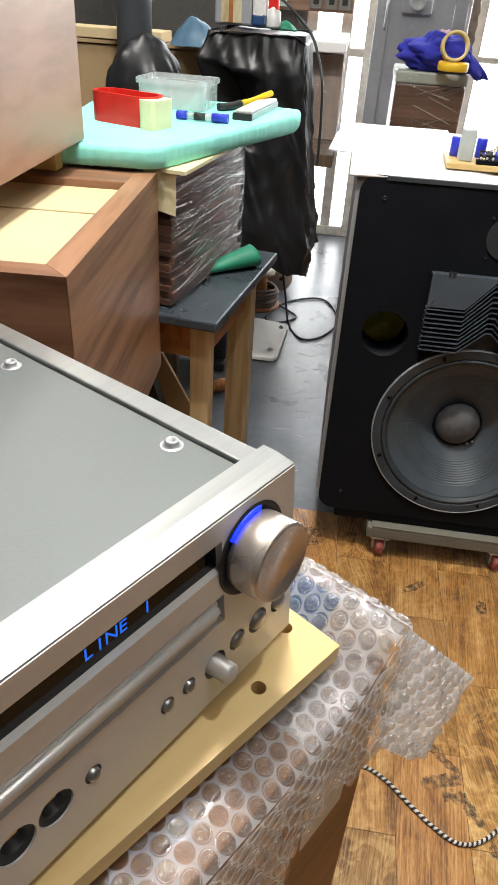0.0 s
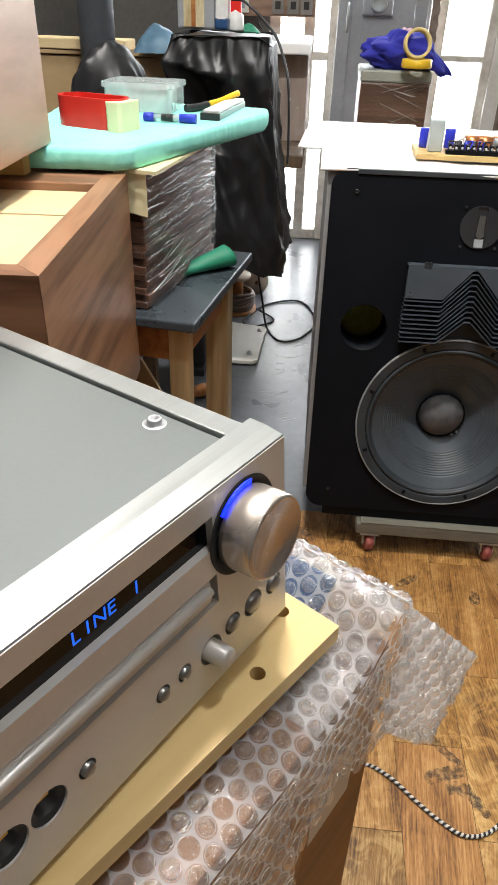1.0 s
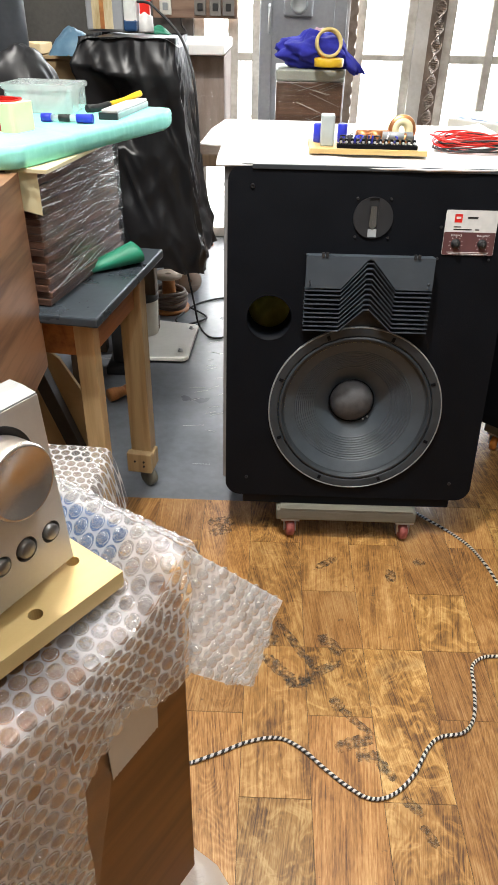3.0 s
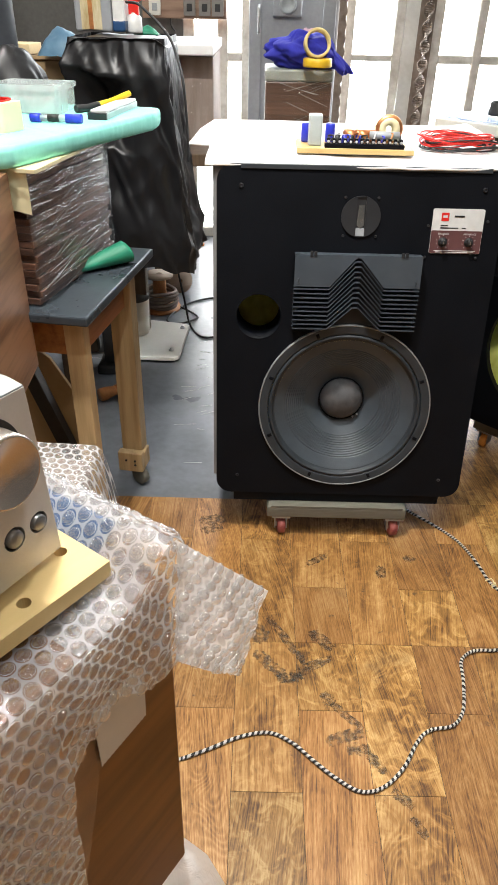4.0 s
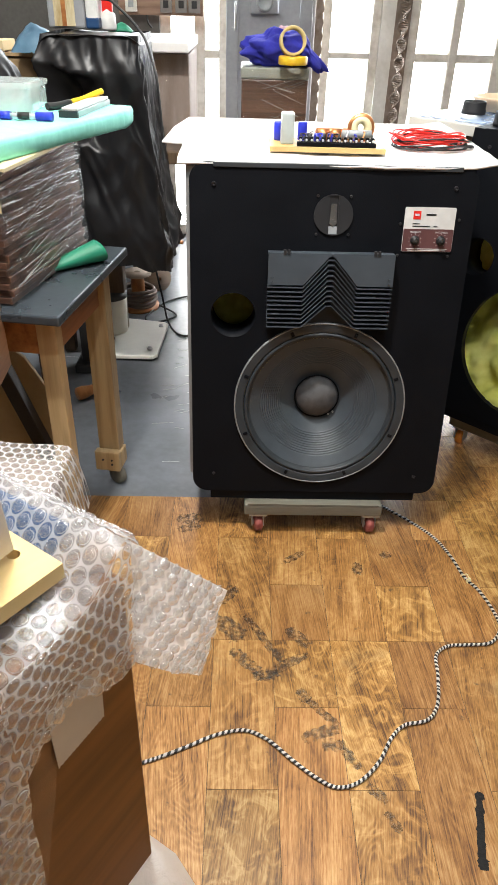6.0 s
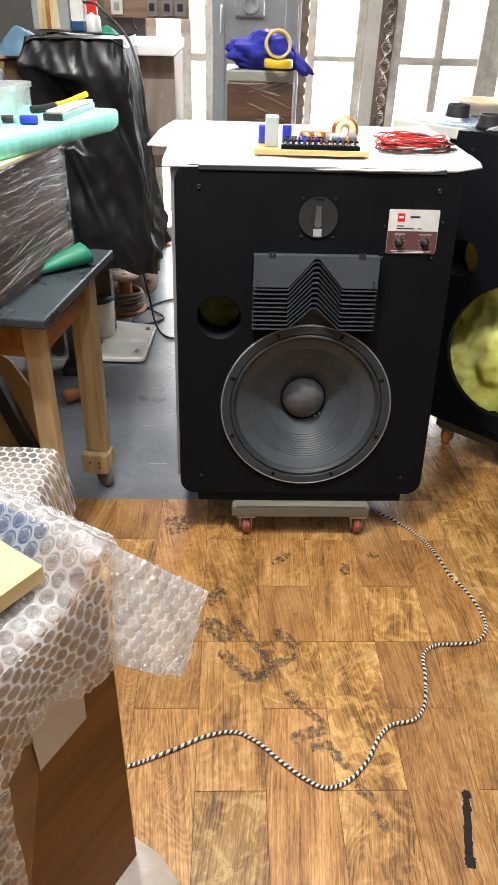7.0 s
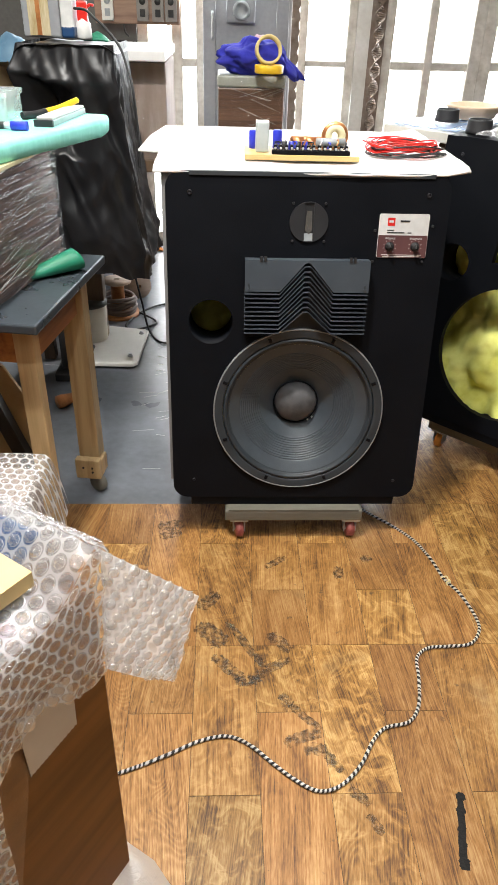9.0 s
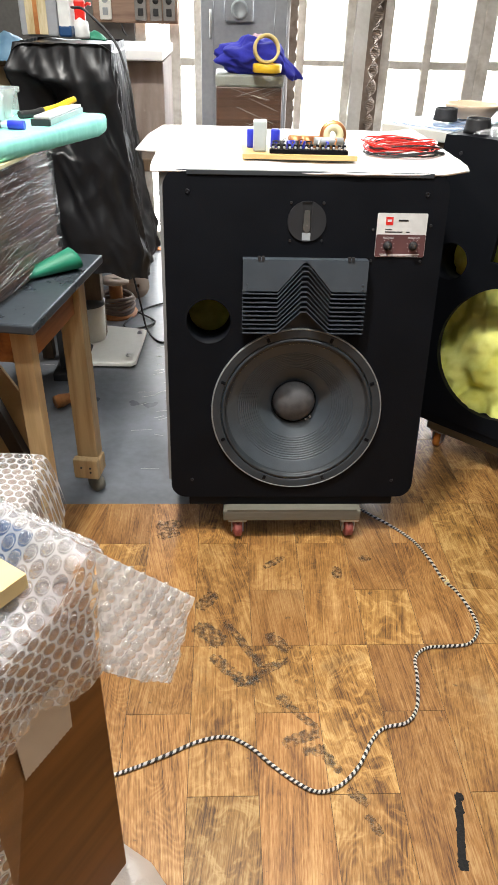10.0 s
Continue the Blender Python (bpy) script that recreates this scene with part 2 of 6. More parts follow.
M["steel"] = mat("bare_steel", (0.55, 0.56, 0.57), 0.38, 0.55, (0.44, 0.45, 0.46), 30)
M["black_steel"] = mat("blackened_screw", (0.03, 0.03, 0.034), 0.35, 0.5)
M["gasket"] = mat("grey_black_gasket", (0.032, 0.041, 0.050), 0.5, 0, (0.022, 0.027, 0.032), 20)
M["rim_metal"] = mat("dull_cast_rim", (0.34, 0.36, 0.37), 0.5, 0.3, (0.26, 0.275, 0.285), 40)
M["lens"] = mat("blue_grey_lens_paint", (0.060, 0.075, 0.092), 0.45, 0, (0.050, 0.063, 0.078), 20)
M["alu"] = mat("brushed_aluminium", (0.37, 0.38, 0.37), 0.40, 0.8, (0.32, 0.33, 0.32), 3, (1, 60, 60), 0.05, 20)
M["panel_alu"] = mat("satin_silver_paint", (0.150, 0.165, 0.160), 0.5, 0.2, (0.132, 0.146, 0.142), 6, bump=0.05, bump_scale=500)
M["champagne"] = mat("satin_front_alloy", (0.58, 0.55, 0.51), 0.42, 0.45, (0.53, 0.50, 0.46), 4, bump=0.04, bump_scale=500)
M["ply"] = wood("pale_plywood", (0.64, 0.46, 0.20), (0.50, 0.33, 0.12), 14, 2, 0, 0.5, 0.06, 1.0)
M["walnut"] = wood("walnut_veneer", (0.37, 0.195, 0.105), (0.15, 0.070, 0.036), 24, 2.0, 1, 0.4, 0.08, 1.2, 0.15)
M["walnut_x"] = wood("walnut_veneer_cross", (0.36, 0.19, 0.11), (0.16, 0.075, 0.04), 14, 2.0, 0, 0.42, 0.08, 1.1, 0.1)
M["teak"] = wood("brown_veneer", (0.215, 0.082, 0.016), (0.110, 0.039, 0.007), 20, 1.4, 0, 0.5, 0.05, 0.8, 0.05)
M["teak"].node_tree.nodes["Principled BSDF"].inputs["Specular IOR Level"].default_value = 0.3
M["pine"] = wood("aged_pine", (0.58, 0.42, 0.22), (0.38, 0.245, 0.11), 24, 1.5, 2, 0.5, 0.1)
M["darkwood"] = wood("dark_rosewood", (0.17, 0.085, 0.055), (0.06, 0.028, 0.018), 30, 1.0, 0, 0.35, 0.25)
M["slate"] = mat("slate_grey_laminate", (0.060, 0.074, 0.088), 0.28, 0, (0.032, 0.040, 0.048), 9, bump=0.1)
M["white"] = mat("white_foam_sheet", (0.86, 0.86, 0.85), 0.6, 0, (0.80, 0.80, 0.79), 6)
M["offwhite"] = mat("offwhite_plastic", (0.74, 0.73, 0.68), 0.4, 0, (0.66, 0.65, 0.60), 8)
M["aqua"] = mat("aqua_foam", (0.30, 0.80, 0.70), 0.7, 0, (0.24, 0.72, 0.62), 10, bump=0.2, bump_scale=150)
M["red"] = mat("red_plastic", (0.75, 0.03, 0.02), 0.3, 0, (0.65, 0.02, 0.015), 10)
M["cream"] = mat("masking_tape_cream", (0.80, 0.72, 0.45), 0.6, 0, (0.74, 0.66, 0.40), 20)
M["tape"] = mat("masking_tape_beige", (0.66, 0.57, 0.46), 0.65, 0, (0.58, 0.49, 0.38), 20, bump=0.1)
M["blue"] = mat("blue_plastic", (0.03, 0.05, 0.55), 0.35, 0, (0.02, 0.03, 0.45), 10)
M["cloth"] = mat("royal_blue_cloth", (0.03, 0.035, 0.42), 0.85, 0, (0.015, 0.018, 0.28), 14, bump=0.5, bump_scale=120)
M["yellow"] = mat("yellow_plastic", (0.85, 0.55, 0.03), 0.35, 0, (0.80, 0.48, 0.02), 10)
M["green"] = mat("green_sheet", (0.02, 0.24, 0.14), 0.5, 0, (0.015, 0.20, 0.11), 12)
M["bag"] = mat("black_bin_bag", (0.012, 0.012, 0.014), 0.38, 0, (0.008, 0.008, 0.009), 10, bump=0.2, bump_scale=30, spec=0.42)
M["greywall"] = mat("grey_plaster", (0.125, 0.12, 0.112), 0.8, 0, (0.075, 0.072, 0.068), 2, bump=0.2)
M["greymetal"] = mat("grey_painted_steel", (0.36, 0.375, 0.40), 0.45, 0.1, (0.27, 0.28, 0.30), 5, bump=0.1)
M["frame"] = mat("weathered_window_paint", (0.78, 0.75, 0.69), 0.6, 0, (0.52, 0.48, 0.42), 14, bump=0.2)
M["plaster"] = mat("pale_plaster", (0.80, 0.79, 0.75), 0.85, 0, (0.62, 0.60, 0.55), 5, bump=0.2)
M["card"] = mat("brown_cardboard", (0.45, 0.32, 0.17), 0.8, 0, (0.38, 0.26, 0.13), 6)
M["wool"] = mat("yellow_glass_wool", (0.95, 0.95, 0.32), 0.95, 0, (0.72, 0.70, 0.13), 9, bump=0.8, bump_scale=40)
M["copper"] = mat("copper_wire", (0.70, 0.30, 0.12), 0.35, 0.8, (0.50, 0.20, 0.08), 60)
M["orange"] = mat("orange_nylon", (0.65, 0.22, 0.03), 0.4)
M["redwheel"] = mat("red_polyurethane", (0.40, 0.13, 0.11), 0.55, 0, (0.24, 0.05, 0.045), 60)
M["display"] = mat("smoked_display", (0.004, 0.004, 0.007), 0.12, 0, (0.003, 0.003, 0.005), spec=0.25)
M["sky_glow"] = glow("overexposed_daylight", (1.0, 1.0, 1.0), 7.0)
M["blue_led"] = glow("blue_light_ring", (0.002, 0.02, 1.0), 2.6)
M["vfd"] = glow("blue_display_glow", (0.01, 0.14, 0.9), 1.0)
M["film"] = clear("stretch_film", (0.75, 0.73, 0.70), 0.10, 0.015, 1.0, 6, (1, 1, 12), 0.24, 0.025)
M["bubble"] = clear("bubble_wrap_film", (0.97, 0.97, 0.98), 0.05, 0.30, 0.6, 40, gloss=0.14)
M["clearbox"] = clear("clear_plastic", (0.80, 0.86, 0.86), 0.1, 0.38, 0.2, 12)
M["braid_black"] = mat("black_braid", (0.012, 0.012, 0.014), 0.7)
M["braid_white"] = mat("white_braid", (0.72, 0.70, 0.66), 0.7)
M["paleblue"] = mat("pale_blue_print", (0.012, 0.06, 0.17), 0.5)
M["maroon"] = mat("maroon_print", (0.13, 0.055, 0.055), 0.4)
M["print_white"] = mat("white_print", (0.80, 0.80, 0.78), 0.4)
M["ink"] = mat("black_ink", (0.02, 0.02, 0.02), 0.5)
M["greyplastic"] = mat("grey_plastic", (0.40, 0.43, 0.45), 0.4)
M["chrome"] = mat("polished_metal", (0.72, 0.72, 0.70), 0.18, 1.0)
M["olive"] = mat("weathered_grey_board", (0.19, 0.185, 0.15), 0.75, 0, (0.15, 0.14, 0.11), 14, (1, 6, 6), 0.3, 40)
M["knob_alu"] = mat("turned_champagne_alloy", (0.66, 0.59, 0.53), 0.27, 0.9, (0.57, 0.50, 0.45), 6)
kt = M["knob_alu"].node_tree
spun = kt.nodes.new("ShaderNodeTangent")
spun.direction_type, spun.axis = "RADIAL", "Z"
kt.links.new(spun.outputs[0], kt.nodes["Principled BSDF"].inputs["Tangent"])
kt.nodes["Principled BSDF"].inputs["Anisotropic"].default_value = 0.75


def blistered(m, clear_to, milky):
    """Makes a film clear inside each blister and milky on the web between; reads the sheet's lattice from its UV map."""
    n, l = m.node_tree.nodes, m.node_tree.links
    uv = n.new("ShaderNodeTexCoord").outputs["UV"]
    ds = []
    for off in ((0.0, 0.25, 0), (0.5, -0.25, 0)):
        ad, fr, sb, sc, ln = [n.new("ShaderNodeVectorMath") for _ in range(5)]
        ad.operation, fr.operation, sb.operation, sc.operation, ln.operation = "ADD", "FRACTION", "SUBTRACT", "MULTIPLY", "LENGTH"
        ad.inputs[1].default_value, sb.inputs[1].default_value, sc.inputs[1].default_value = (off[0] + 4, off[1] + 4, 0), (0.5, 0.5, 0), (1, 1.74, 0)
        l.new(uv, ad.inputs[0]), l.new(ad.outputs[0], fr.inputs[0]), l.new(fr.outputs[0], sb.inputs[0]), l.new(sb.outputs[0], sc.inputs[0]), l.new(sc.outputs[0], ln.inputs[0])
        ds.append(ln.outputs["Value"])
    mn, rg = n.new("ShaderNodeMath"), n.new("ShaderNodeMapRange")
    mn.operation = "MINIMUM"
    l.new(ds[0], mn.inputs[0]), l.new(ds[1], mn.inputs[1]), l.new(mn.outputs[0], rg.inputs[0])
    rg.inputs["From Min"].default_value, rg.inputs["From Max"].default_value = 0.37, 0.47
    rg.inputs["To Min"].default_value, rg.inputs["To Max"].default_value = clear_to, milky
    mixer = [k for k in n if k.bl_idname == "ShaderNodeMixShader" and any(w.from_node.bl_idname == "ShaderNodeBsdfTransparent" for w in k.inputs[1].links)][0]
    l.new(rg.outputs[0], mixer.inputs[0])


blistered(M["bubble"], 0.06, 0.36)
# grey film for the added layer that masks the lit box top
M["inner_wrap"] = clear("grey_cover_film", (0.42, 0.42, 0.44), 0.2, 0.5, 0.8, 60, gloss=0.12)
# same wrap, its colour darkened to hold down the lamp's brightness on the free end
M["dimmed_film"] = clear("dimmed_bubble_film", (0.60, 0.60, 0.62), 0.15, 0.5, 0.3, 40, gloss=0.05, facing=0.02)
blistered(M["dimmed_film"], 0.30, 0.85)
M["skirt_film"] = clear("bubble_wrap_skirt", (1.0, 1.0, 1.0), 0.10, 0.45, 0.6, 40, gloss=0.25, facing=0.10)
blistered(M["skirt_film"], 0.13, 0.78)
M["tube_glow"] = glow("fluorescent_tube", (1.0, 0.95, 0.88), 8.0)
M["pane"] = clear("window_glass", (0.8, 0.8, 0.8), 0.02, 0.01)
M["bluefilm"] = clear("pale_blue_film", (0.45, 0.60, 0.85), 0.15, 0.5, 0.3, 12)
M["softfilm"] = clear("milky_film", (0.80, 0.77, 0.73), 0.25, 0.03, 0.3, 10, gloss=0.12, facing=0.01)
M["bubble_rim"] = clear("bubble_rim", (1.0, 1.0, 1.0), 0.08, 0.50, 0.5, 150, gloss=0.35, facing=0.10)
M["flap_film"] = clear("folded_bubble_film", (1.0, 0.99, 0.98), 0.07, 0.72, 0.5, 60)
M["bubble_dome"] = clear("bubble_blister", (0.95, 0.95, 0.95), 0.07, 0.07, 0.9, 90, gloss=0.55, facing=0.10)
M["flap_dome"] = clear("folded_blister", (1.0, 1.0, 1.0), 0.16, 0.22, 0.4, 130, gloss=0.7, facing=0.28)
blistered(M["flap_film"], 0.68, 0.90)
M["pine_red"] = wood("orange_stained_pine", (0.42, 0.17, 0.05), (0.22, 0.075, 0.02), 26, 1.5, 1, 0.45)
M["bowlwood"] = wood("pale_turned_wood", (0.78, 0.60, 0.42), (0.66, 0.47, 0.30), 12, 2, 0, 0.5)
M["mdf"] = mat("pale_fibre_board", (0.72, 0.57, 0.33), 0.7, 0, (0.64, 0.50, 0.28), 5, bump=0.1)
M["oldwood"] = wood("old_dark_wood", (0.13, 0.085, 0.05), (0.05, 0.03, 0.02), 20, 2, 2, 0.6)
M["walnut_up"] = wood("walnut_veneer_upper", (0.40, 0.22, 0.135), (0.22, 0.11, 0.06), 9, 2.0, 1, 0.42, 0.05, 0.8, 0.1)
M["crease"] = clear("film_crease", (0.9, 0.88, 0.86), 0.12, 0.45, gloss=0.5, facing=0.25)
M["pillar_paint"] = mat("dark_grey_pillar_paint", (0.10, 0.11, 0.125), 0.5, 0, (0.065, 0.07, 0.08), 6)
M["label_wood"] = mat("stained_cream_label", (0.62, 0.54, 0.36), 0.6, 0, (0.40, 0.30, 0.14), 10, (6, 1, 1))
M["darkcard"] = mat("brown_grey_carton", (0.38, 0.31, 0.27), 0.6, 0, (0.26, 0.20, 0.17), 6, (6, 1, 1))
M["bluebag"] = mat("pale_blue_plastic_bag", (0.16, 0.30, 0.42), 0.35, 0, (0.10, 0.21, 0.32), 12, bump=0.5, bump_scale=40)
M["sb_wood"] = wood("red_brown_backboard", (0.30, 0.19, 0.13), (0.18, 0.10, 0.065), 20, 2, 0, 0.5)
M["sb_plate"] = mat("brown_grey_plate", (0.25, 0.23, 0.21), 0.45)
M["capfoam"] = mat("grey_green_foam", (0.36, 0.38, 0.33), 0.5, 0, (0.28, 0.30, 0.26), 10)
M["pink"] = mat("pale_pink_cloth", (0.70, 0.45, 0.55), 0.85)
M["cream_yellow"] = mat("yellowed_tape", (0.72, 0.58, 0.25), 0.5, 0, (0.62, 0.48, 0.18), 20)
M["spoolwood"] = wood("pale_spool_wood", (0.42, 0.33, 0.26), (0.28, 0.20, 0.15), 20, 2, 0, 0.6)
M["spoolcable"] = mat("grey_brown_cable", (0.16, 0.12, 0.10), 0.6)
M["button_grey"] = mat("grey_metal_button", (0.30, 0.29, 0.28), 0.35, 0.8)
M["brass"] = mat("brass_contact", (0.6, 0.42, 0.12), 0.35, 1.0)
M["tar"] = mat("black_tar", (0.008, 0.007, 0.007), 0.9, 0, (0.01, 0.009, 0.008), 60, bump=0.8, bump_scale=200)
sc = M["scuff"] = mat("grey_scuff", (0.14, 0.115, 0.085), 0.5, 0, (0.08, 0.066, 0.05), 40)
sn, sl = sc.node_tree.nodes, sc.node_tree.links
sg, sz, sr = sn.new("ShaderNodeNewGeometry"), sn.new("ShaderNodeTexNoise"), sn.new("ShaderNodeMapRange")
sz.inputs["Scale"].default_value, sz.inputs["Detail"].default_value = 90, 6
sr.inputs["From Min"].default_value, sr.inputs["From Max"].default_value, sr.inputs["To Max"].default_value = 0.36, 0.68, 0.43
sl.new(sg.outputs["Position"], sz.inputs["Vector"]), sl.new(sz.outputs[0], sr.inputs[0]), sl.new(sr.outputs[0], sn["Principled BSDF"].inputs["Alpha"])


# ---- building helpers ----
def part(name, bm, material, parent=None, label=""):
    me = bpy.data.meshes.new(name)
    bm.to_mesh(me)
    bm.free()
    me.materials.append(material)
    ob = new(name, me)
    if parent:
        ob.parent = parent
    if label:
        ob["label"] = label
    return ob


def thing(name, m, label, category, group="", kind=""):
    ob = new(name)
    ob.empty_display_size = 0.05
    ob.matrix_world = m
    return tagged(ob, label, category, group, kind)


def box(x0, x1, y0, y1, z0, z1, bevel=0.0, seg=2, bm=None):
    """A box, with rounded edges if bevel is given."""
    out = bm or bmesh.new()
    g = bmesh.ops.create_cube(out, size=1.0, matrix=Matrix.Translation(((x0 + x1) / 2, (y0 + y1) / 2, (z0 + z1) / 2)) @ Matrix.Diagonal((x1 - x0, y1 - y0, z1 - z0, 1)))
    if bevel:
        es = list({e for v in g["verts"] for e in v.link_edges})
        bmesh.ops.bevel(out, geom=es, offset=bevel, segments=seg, affect="EDGES", profile=0.5)
    return out


def lathe(profile, seg=48, bm=None, m=Matrix.Identity(4), smooth=True):
    """Turn (radius, z) pairs round z."""
    out = bm or bmesh.new()
    rings = []
    for r, z in profile:
        if r < 1e-6:
            rings.append([out.verts.new(m @ Vector((0, 0, z)))])
        else:
            rings.append([out.verts.new(m @ Vector((r * math.cos(2 * math.pi * i / seg), r * math.sin(2 * math.pi * i / seg), z))) for i in range(seg)])
    for a, b in zip(rings, rings[1:]):
        for i in range(seg):
            j = (i + 1) % seg
            vs = [a[i % len(a)], a[j % len(a)], b[j % len(b)], b[i % len(b)]]
            vs = list(dict.fromkeys(vs))
            if len(vs) > 2:
                f = out.faces.new(vs)
                f.smooth = smooth
    bmesh.ops.recalc_face_normals(out, faces=out.faces)
    return out


def prism(outline, z0, z1, bm=None, bevel=0.0):
    """A flat outline in x, y made thick along z."""
    out = bm or bmesh.new()
    lo = [out.verts.new((x, y, z0)) for x, y in outline]
    hi = [out.verts.new((x, y, z1)) for x, y in outline]
    fs = [out.faces.new(lo[::-1]), out.faces.new(hi)]
    k = len(outline)
    for i in range(k):
        fs.append(out.faces.new((lo[i], lo[(i + 1) % k], hi[(i + 1) % k], hi[i])))
    if bevel:
        es = list(fs[1].edges) + list(fs[0].edges)
        bmesh.ops.bevel(out, geom=es, offset=bevel, segments=2, affect="EDGES", profile=0.5)
    return out


def rounded(x0, x1, y0, y1, r, seg=6):
    """Outline of a rectangle with round corners."""
    out = []
    for cx, cy, a in ((x1 - r, y1 - r, 0), (x0 + r, y1 - r, 90), (x0 + r, y0 + r, 180), (x1 - r, y0 + r, 270)):
        for i in range(seg + 1):
            t = radians(a + 90 * i / seg)
            out.append((cx + r * math.cos(t), cy + r * math.sin(t)))
    return out


def circle(cx, cy, r, seg=48):
    return [(cx + r * math.cos(2 * math.pi * i / seg), cy + r * math.sin(2 * math.pi * i / seg)) for i in range(seg)]


def plate_with_holes(outline, holes, z0, z1):
    """A flat plate along z with holes through it, walls of the holes included."""
    out = bmesh.new()
    es, loops = [], []
    for ring in [outline] + holes:
        vs = [out.verts.new((x, y, z1)) for x, y in ring]
        loops.append(vs)
        for i in range(len(vs)):
            es.append(out.edges.new((vs[i], vs[(i + 1) % len(vs)])))
    g = bmesh.ops.triangle_fill(out, use_beauty=True, use_dissolve=False, edges=es, normal=(0, 0, 1))
    faces = [f for f in g["geom"] if isinstance(f, bmesh.types.BMFace)]
    ext = bmesh.ops.extrude_face_region(out, geom=faces)
    bmesh.ops.translate(out, verts=[v for v in ext["geom"] if isinstance(v, bmesh.types.BMVert)], vec=(0, 0, z0 - z1))
    bmesh.ops.recalc_face_normals(out, faces=out.faces)
    return out


def tube(points, radius, seg=8, bm=None, closed=False):
    """A round bar along points."""
    out = bm or bmesh.new()
    pts = [Vector(p) for p in points]
    rings, up = [], None
    for i, p in enumerate(pts):
        a, b = pts[max(i - 1, 0)], pts[min(i + 1, len(pts) - 1)]
        if closed:
            a, b = pts[i - 1], pts[(i + 1) % len(pts)]
        d = (b - a).normalized()
        if up is None:
            up = d.orthogonal().normalized()
        up = (up - d * up.dot(d)).normalized()
        side = d.cross(up)
        rings.append([out.verts.new(p + radius * (math.cos(2 * math.pi * k / seg) * up + math.sin(2 * math.pi * k / seg) * side)) for k in range(seg)])
    pairs = list(zip(rings, rings[1:])) + ([(rings[-1], rings[0])] if closed else [])
    for a, b in pairs:
        for k in range(seg):
            f = out.faces.new((a[k], a[(k + 1) % seg], b[(k + 1) % seg], b[k]))
            f.smooth = True
    if not closed:
        out.faces.new(rings[0][::-1]), out.faces.new(rings[-1])
    return out


def spline(points, steps=10):
    """Smooth curve through points."""
    p = [Vector(q) for q in points]
    p = [2 * p[0] - p[1]] + p + [2 * p[-1] - p[-2]]
    out = []
    for i in range(1, len(p) - 2):
        for s in range(steps):
            t = s / steps
            out.append(0.5 * ((2 * p[i]) + (p[i + 1] - p[i - 1]) * t + (2 * p[i - 1] - 5 * p[i] + 4 * p[i + 1] - p[i + 2]) * t * t + (3 * p[i] - p[i - 1] - 3 * p[i + 1] + p[i + 2]) * t ** 3))
    return out + [p[-2]]


def sheet(nx, ny, fn, thick=0.0, smooth=True):
    """A draped sheet: fn(u, v) gives its points, u and v from 0 to 1."""
    out = bmesh.new()
    grid = [[out.verts.new(fn(i / nx, j / ny)) for i in range(nx + 1)] for j in range(ny + 1)]
    for j in range(ny):
        for i in range(nx):
            f = out.faces.new((grid[j][i], grid[j][i + 1], grid[j + 1][i + 1], grid[j + 1][i]))
            f.smooth = smooth
    if thick:
        bmesh.ops.recalc_face_normals(out, faces=out.faces)
        bmesh.ops.solidify(out, geom=out.faces, thickness=thick)
        for f in out.faces:
            f.smooth = smooth
    return out


def wob(x, y, z, s):
    return noise.noise(Vector((x, y, z)) * s)


def words(name, text, size, material, parent, m, thick=0.0004, spread=1.0):
    """Flat lettering as a mesh, lying in its local x, y."""
    cu = bpy.data.curves.new(name, "FONT")
    cu.body, cu.size, cu.extrude, cu.space_character = text, size, thick, spread
    cu.align_x, cu.align_y = "CENTER", "CENTER"
    tmp = new(name + "_tmp", cu)
    me = bpy.data.meshes.new_from_object(tmp.evaluated_get(bpy.context.evaluated_depsgraph_get()))
    bpy.data.objects.remove(tmp)
    me.materials.clear()
    me.materials.append(material)
    ob = new(name, me)
    ob.parent = parent
    ob.matrix_local = m
    return ob


# ---- the setting ----
TILE = 0.48
floor = thing("floor", pose(0, 0, 0), "worn wood-look vinyl tiles meeting bare grey scratched concrete", "floor", kind="structure")
part("concrete", box(-2.3, 2.5, -2.1, 2.98, -0.12, -0.002), M["concrete"], floor, "bare grey concrete with pale scratches")
for k in range(26):
    r1, r2, a = random.uniform(-0.20, -0.09), random.uniform(0.55, 1.5), random.uniform(-0.5, 0.7)
    ln = random.uniform(0.02, 0.07)
    if k > 19:
        r1 = random.uniform(-0.6, -0.2)
    s = part("scratch", box(-ln / 2, ln / 2, -0.0005, 0.0005, 0, 0.0004), M["print_white"], floor)
    s.matrix_local = pose(r1, r2, -0.0018, 0, 0, math.degrees(a))

wall_n = thing("wall_north", pose(0, 0, 0), "grey plastered wall round the bright glazed doors", "wall", kind="structure")
part("pier", box(-2.3, -0.36, 2.84, 2.98, 0, 2.7), M["greywall"], wall_n)
part("pier", box(0.69, 0.82, 2.84, 2.98, 0, 2.7), M["plaster"], wall_n, "pale stained plaster pier")
part("pier", box(1.62, 2.5, 2.84, 2.98, 0, 2.7), M["plaster"], wall_n)
part("lintel", box(-0.36, 0.69, 2.84, 2.98, 2.15, 2.7), M["plaster"], wall_n)
part("lintel", box(0.82, 1.62, 2.84, 2.98, 2.15, 2.7), M["plaster"], wall_n)
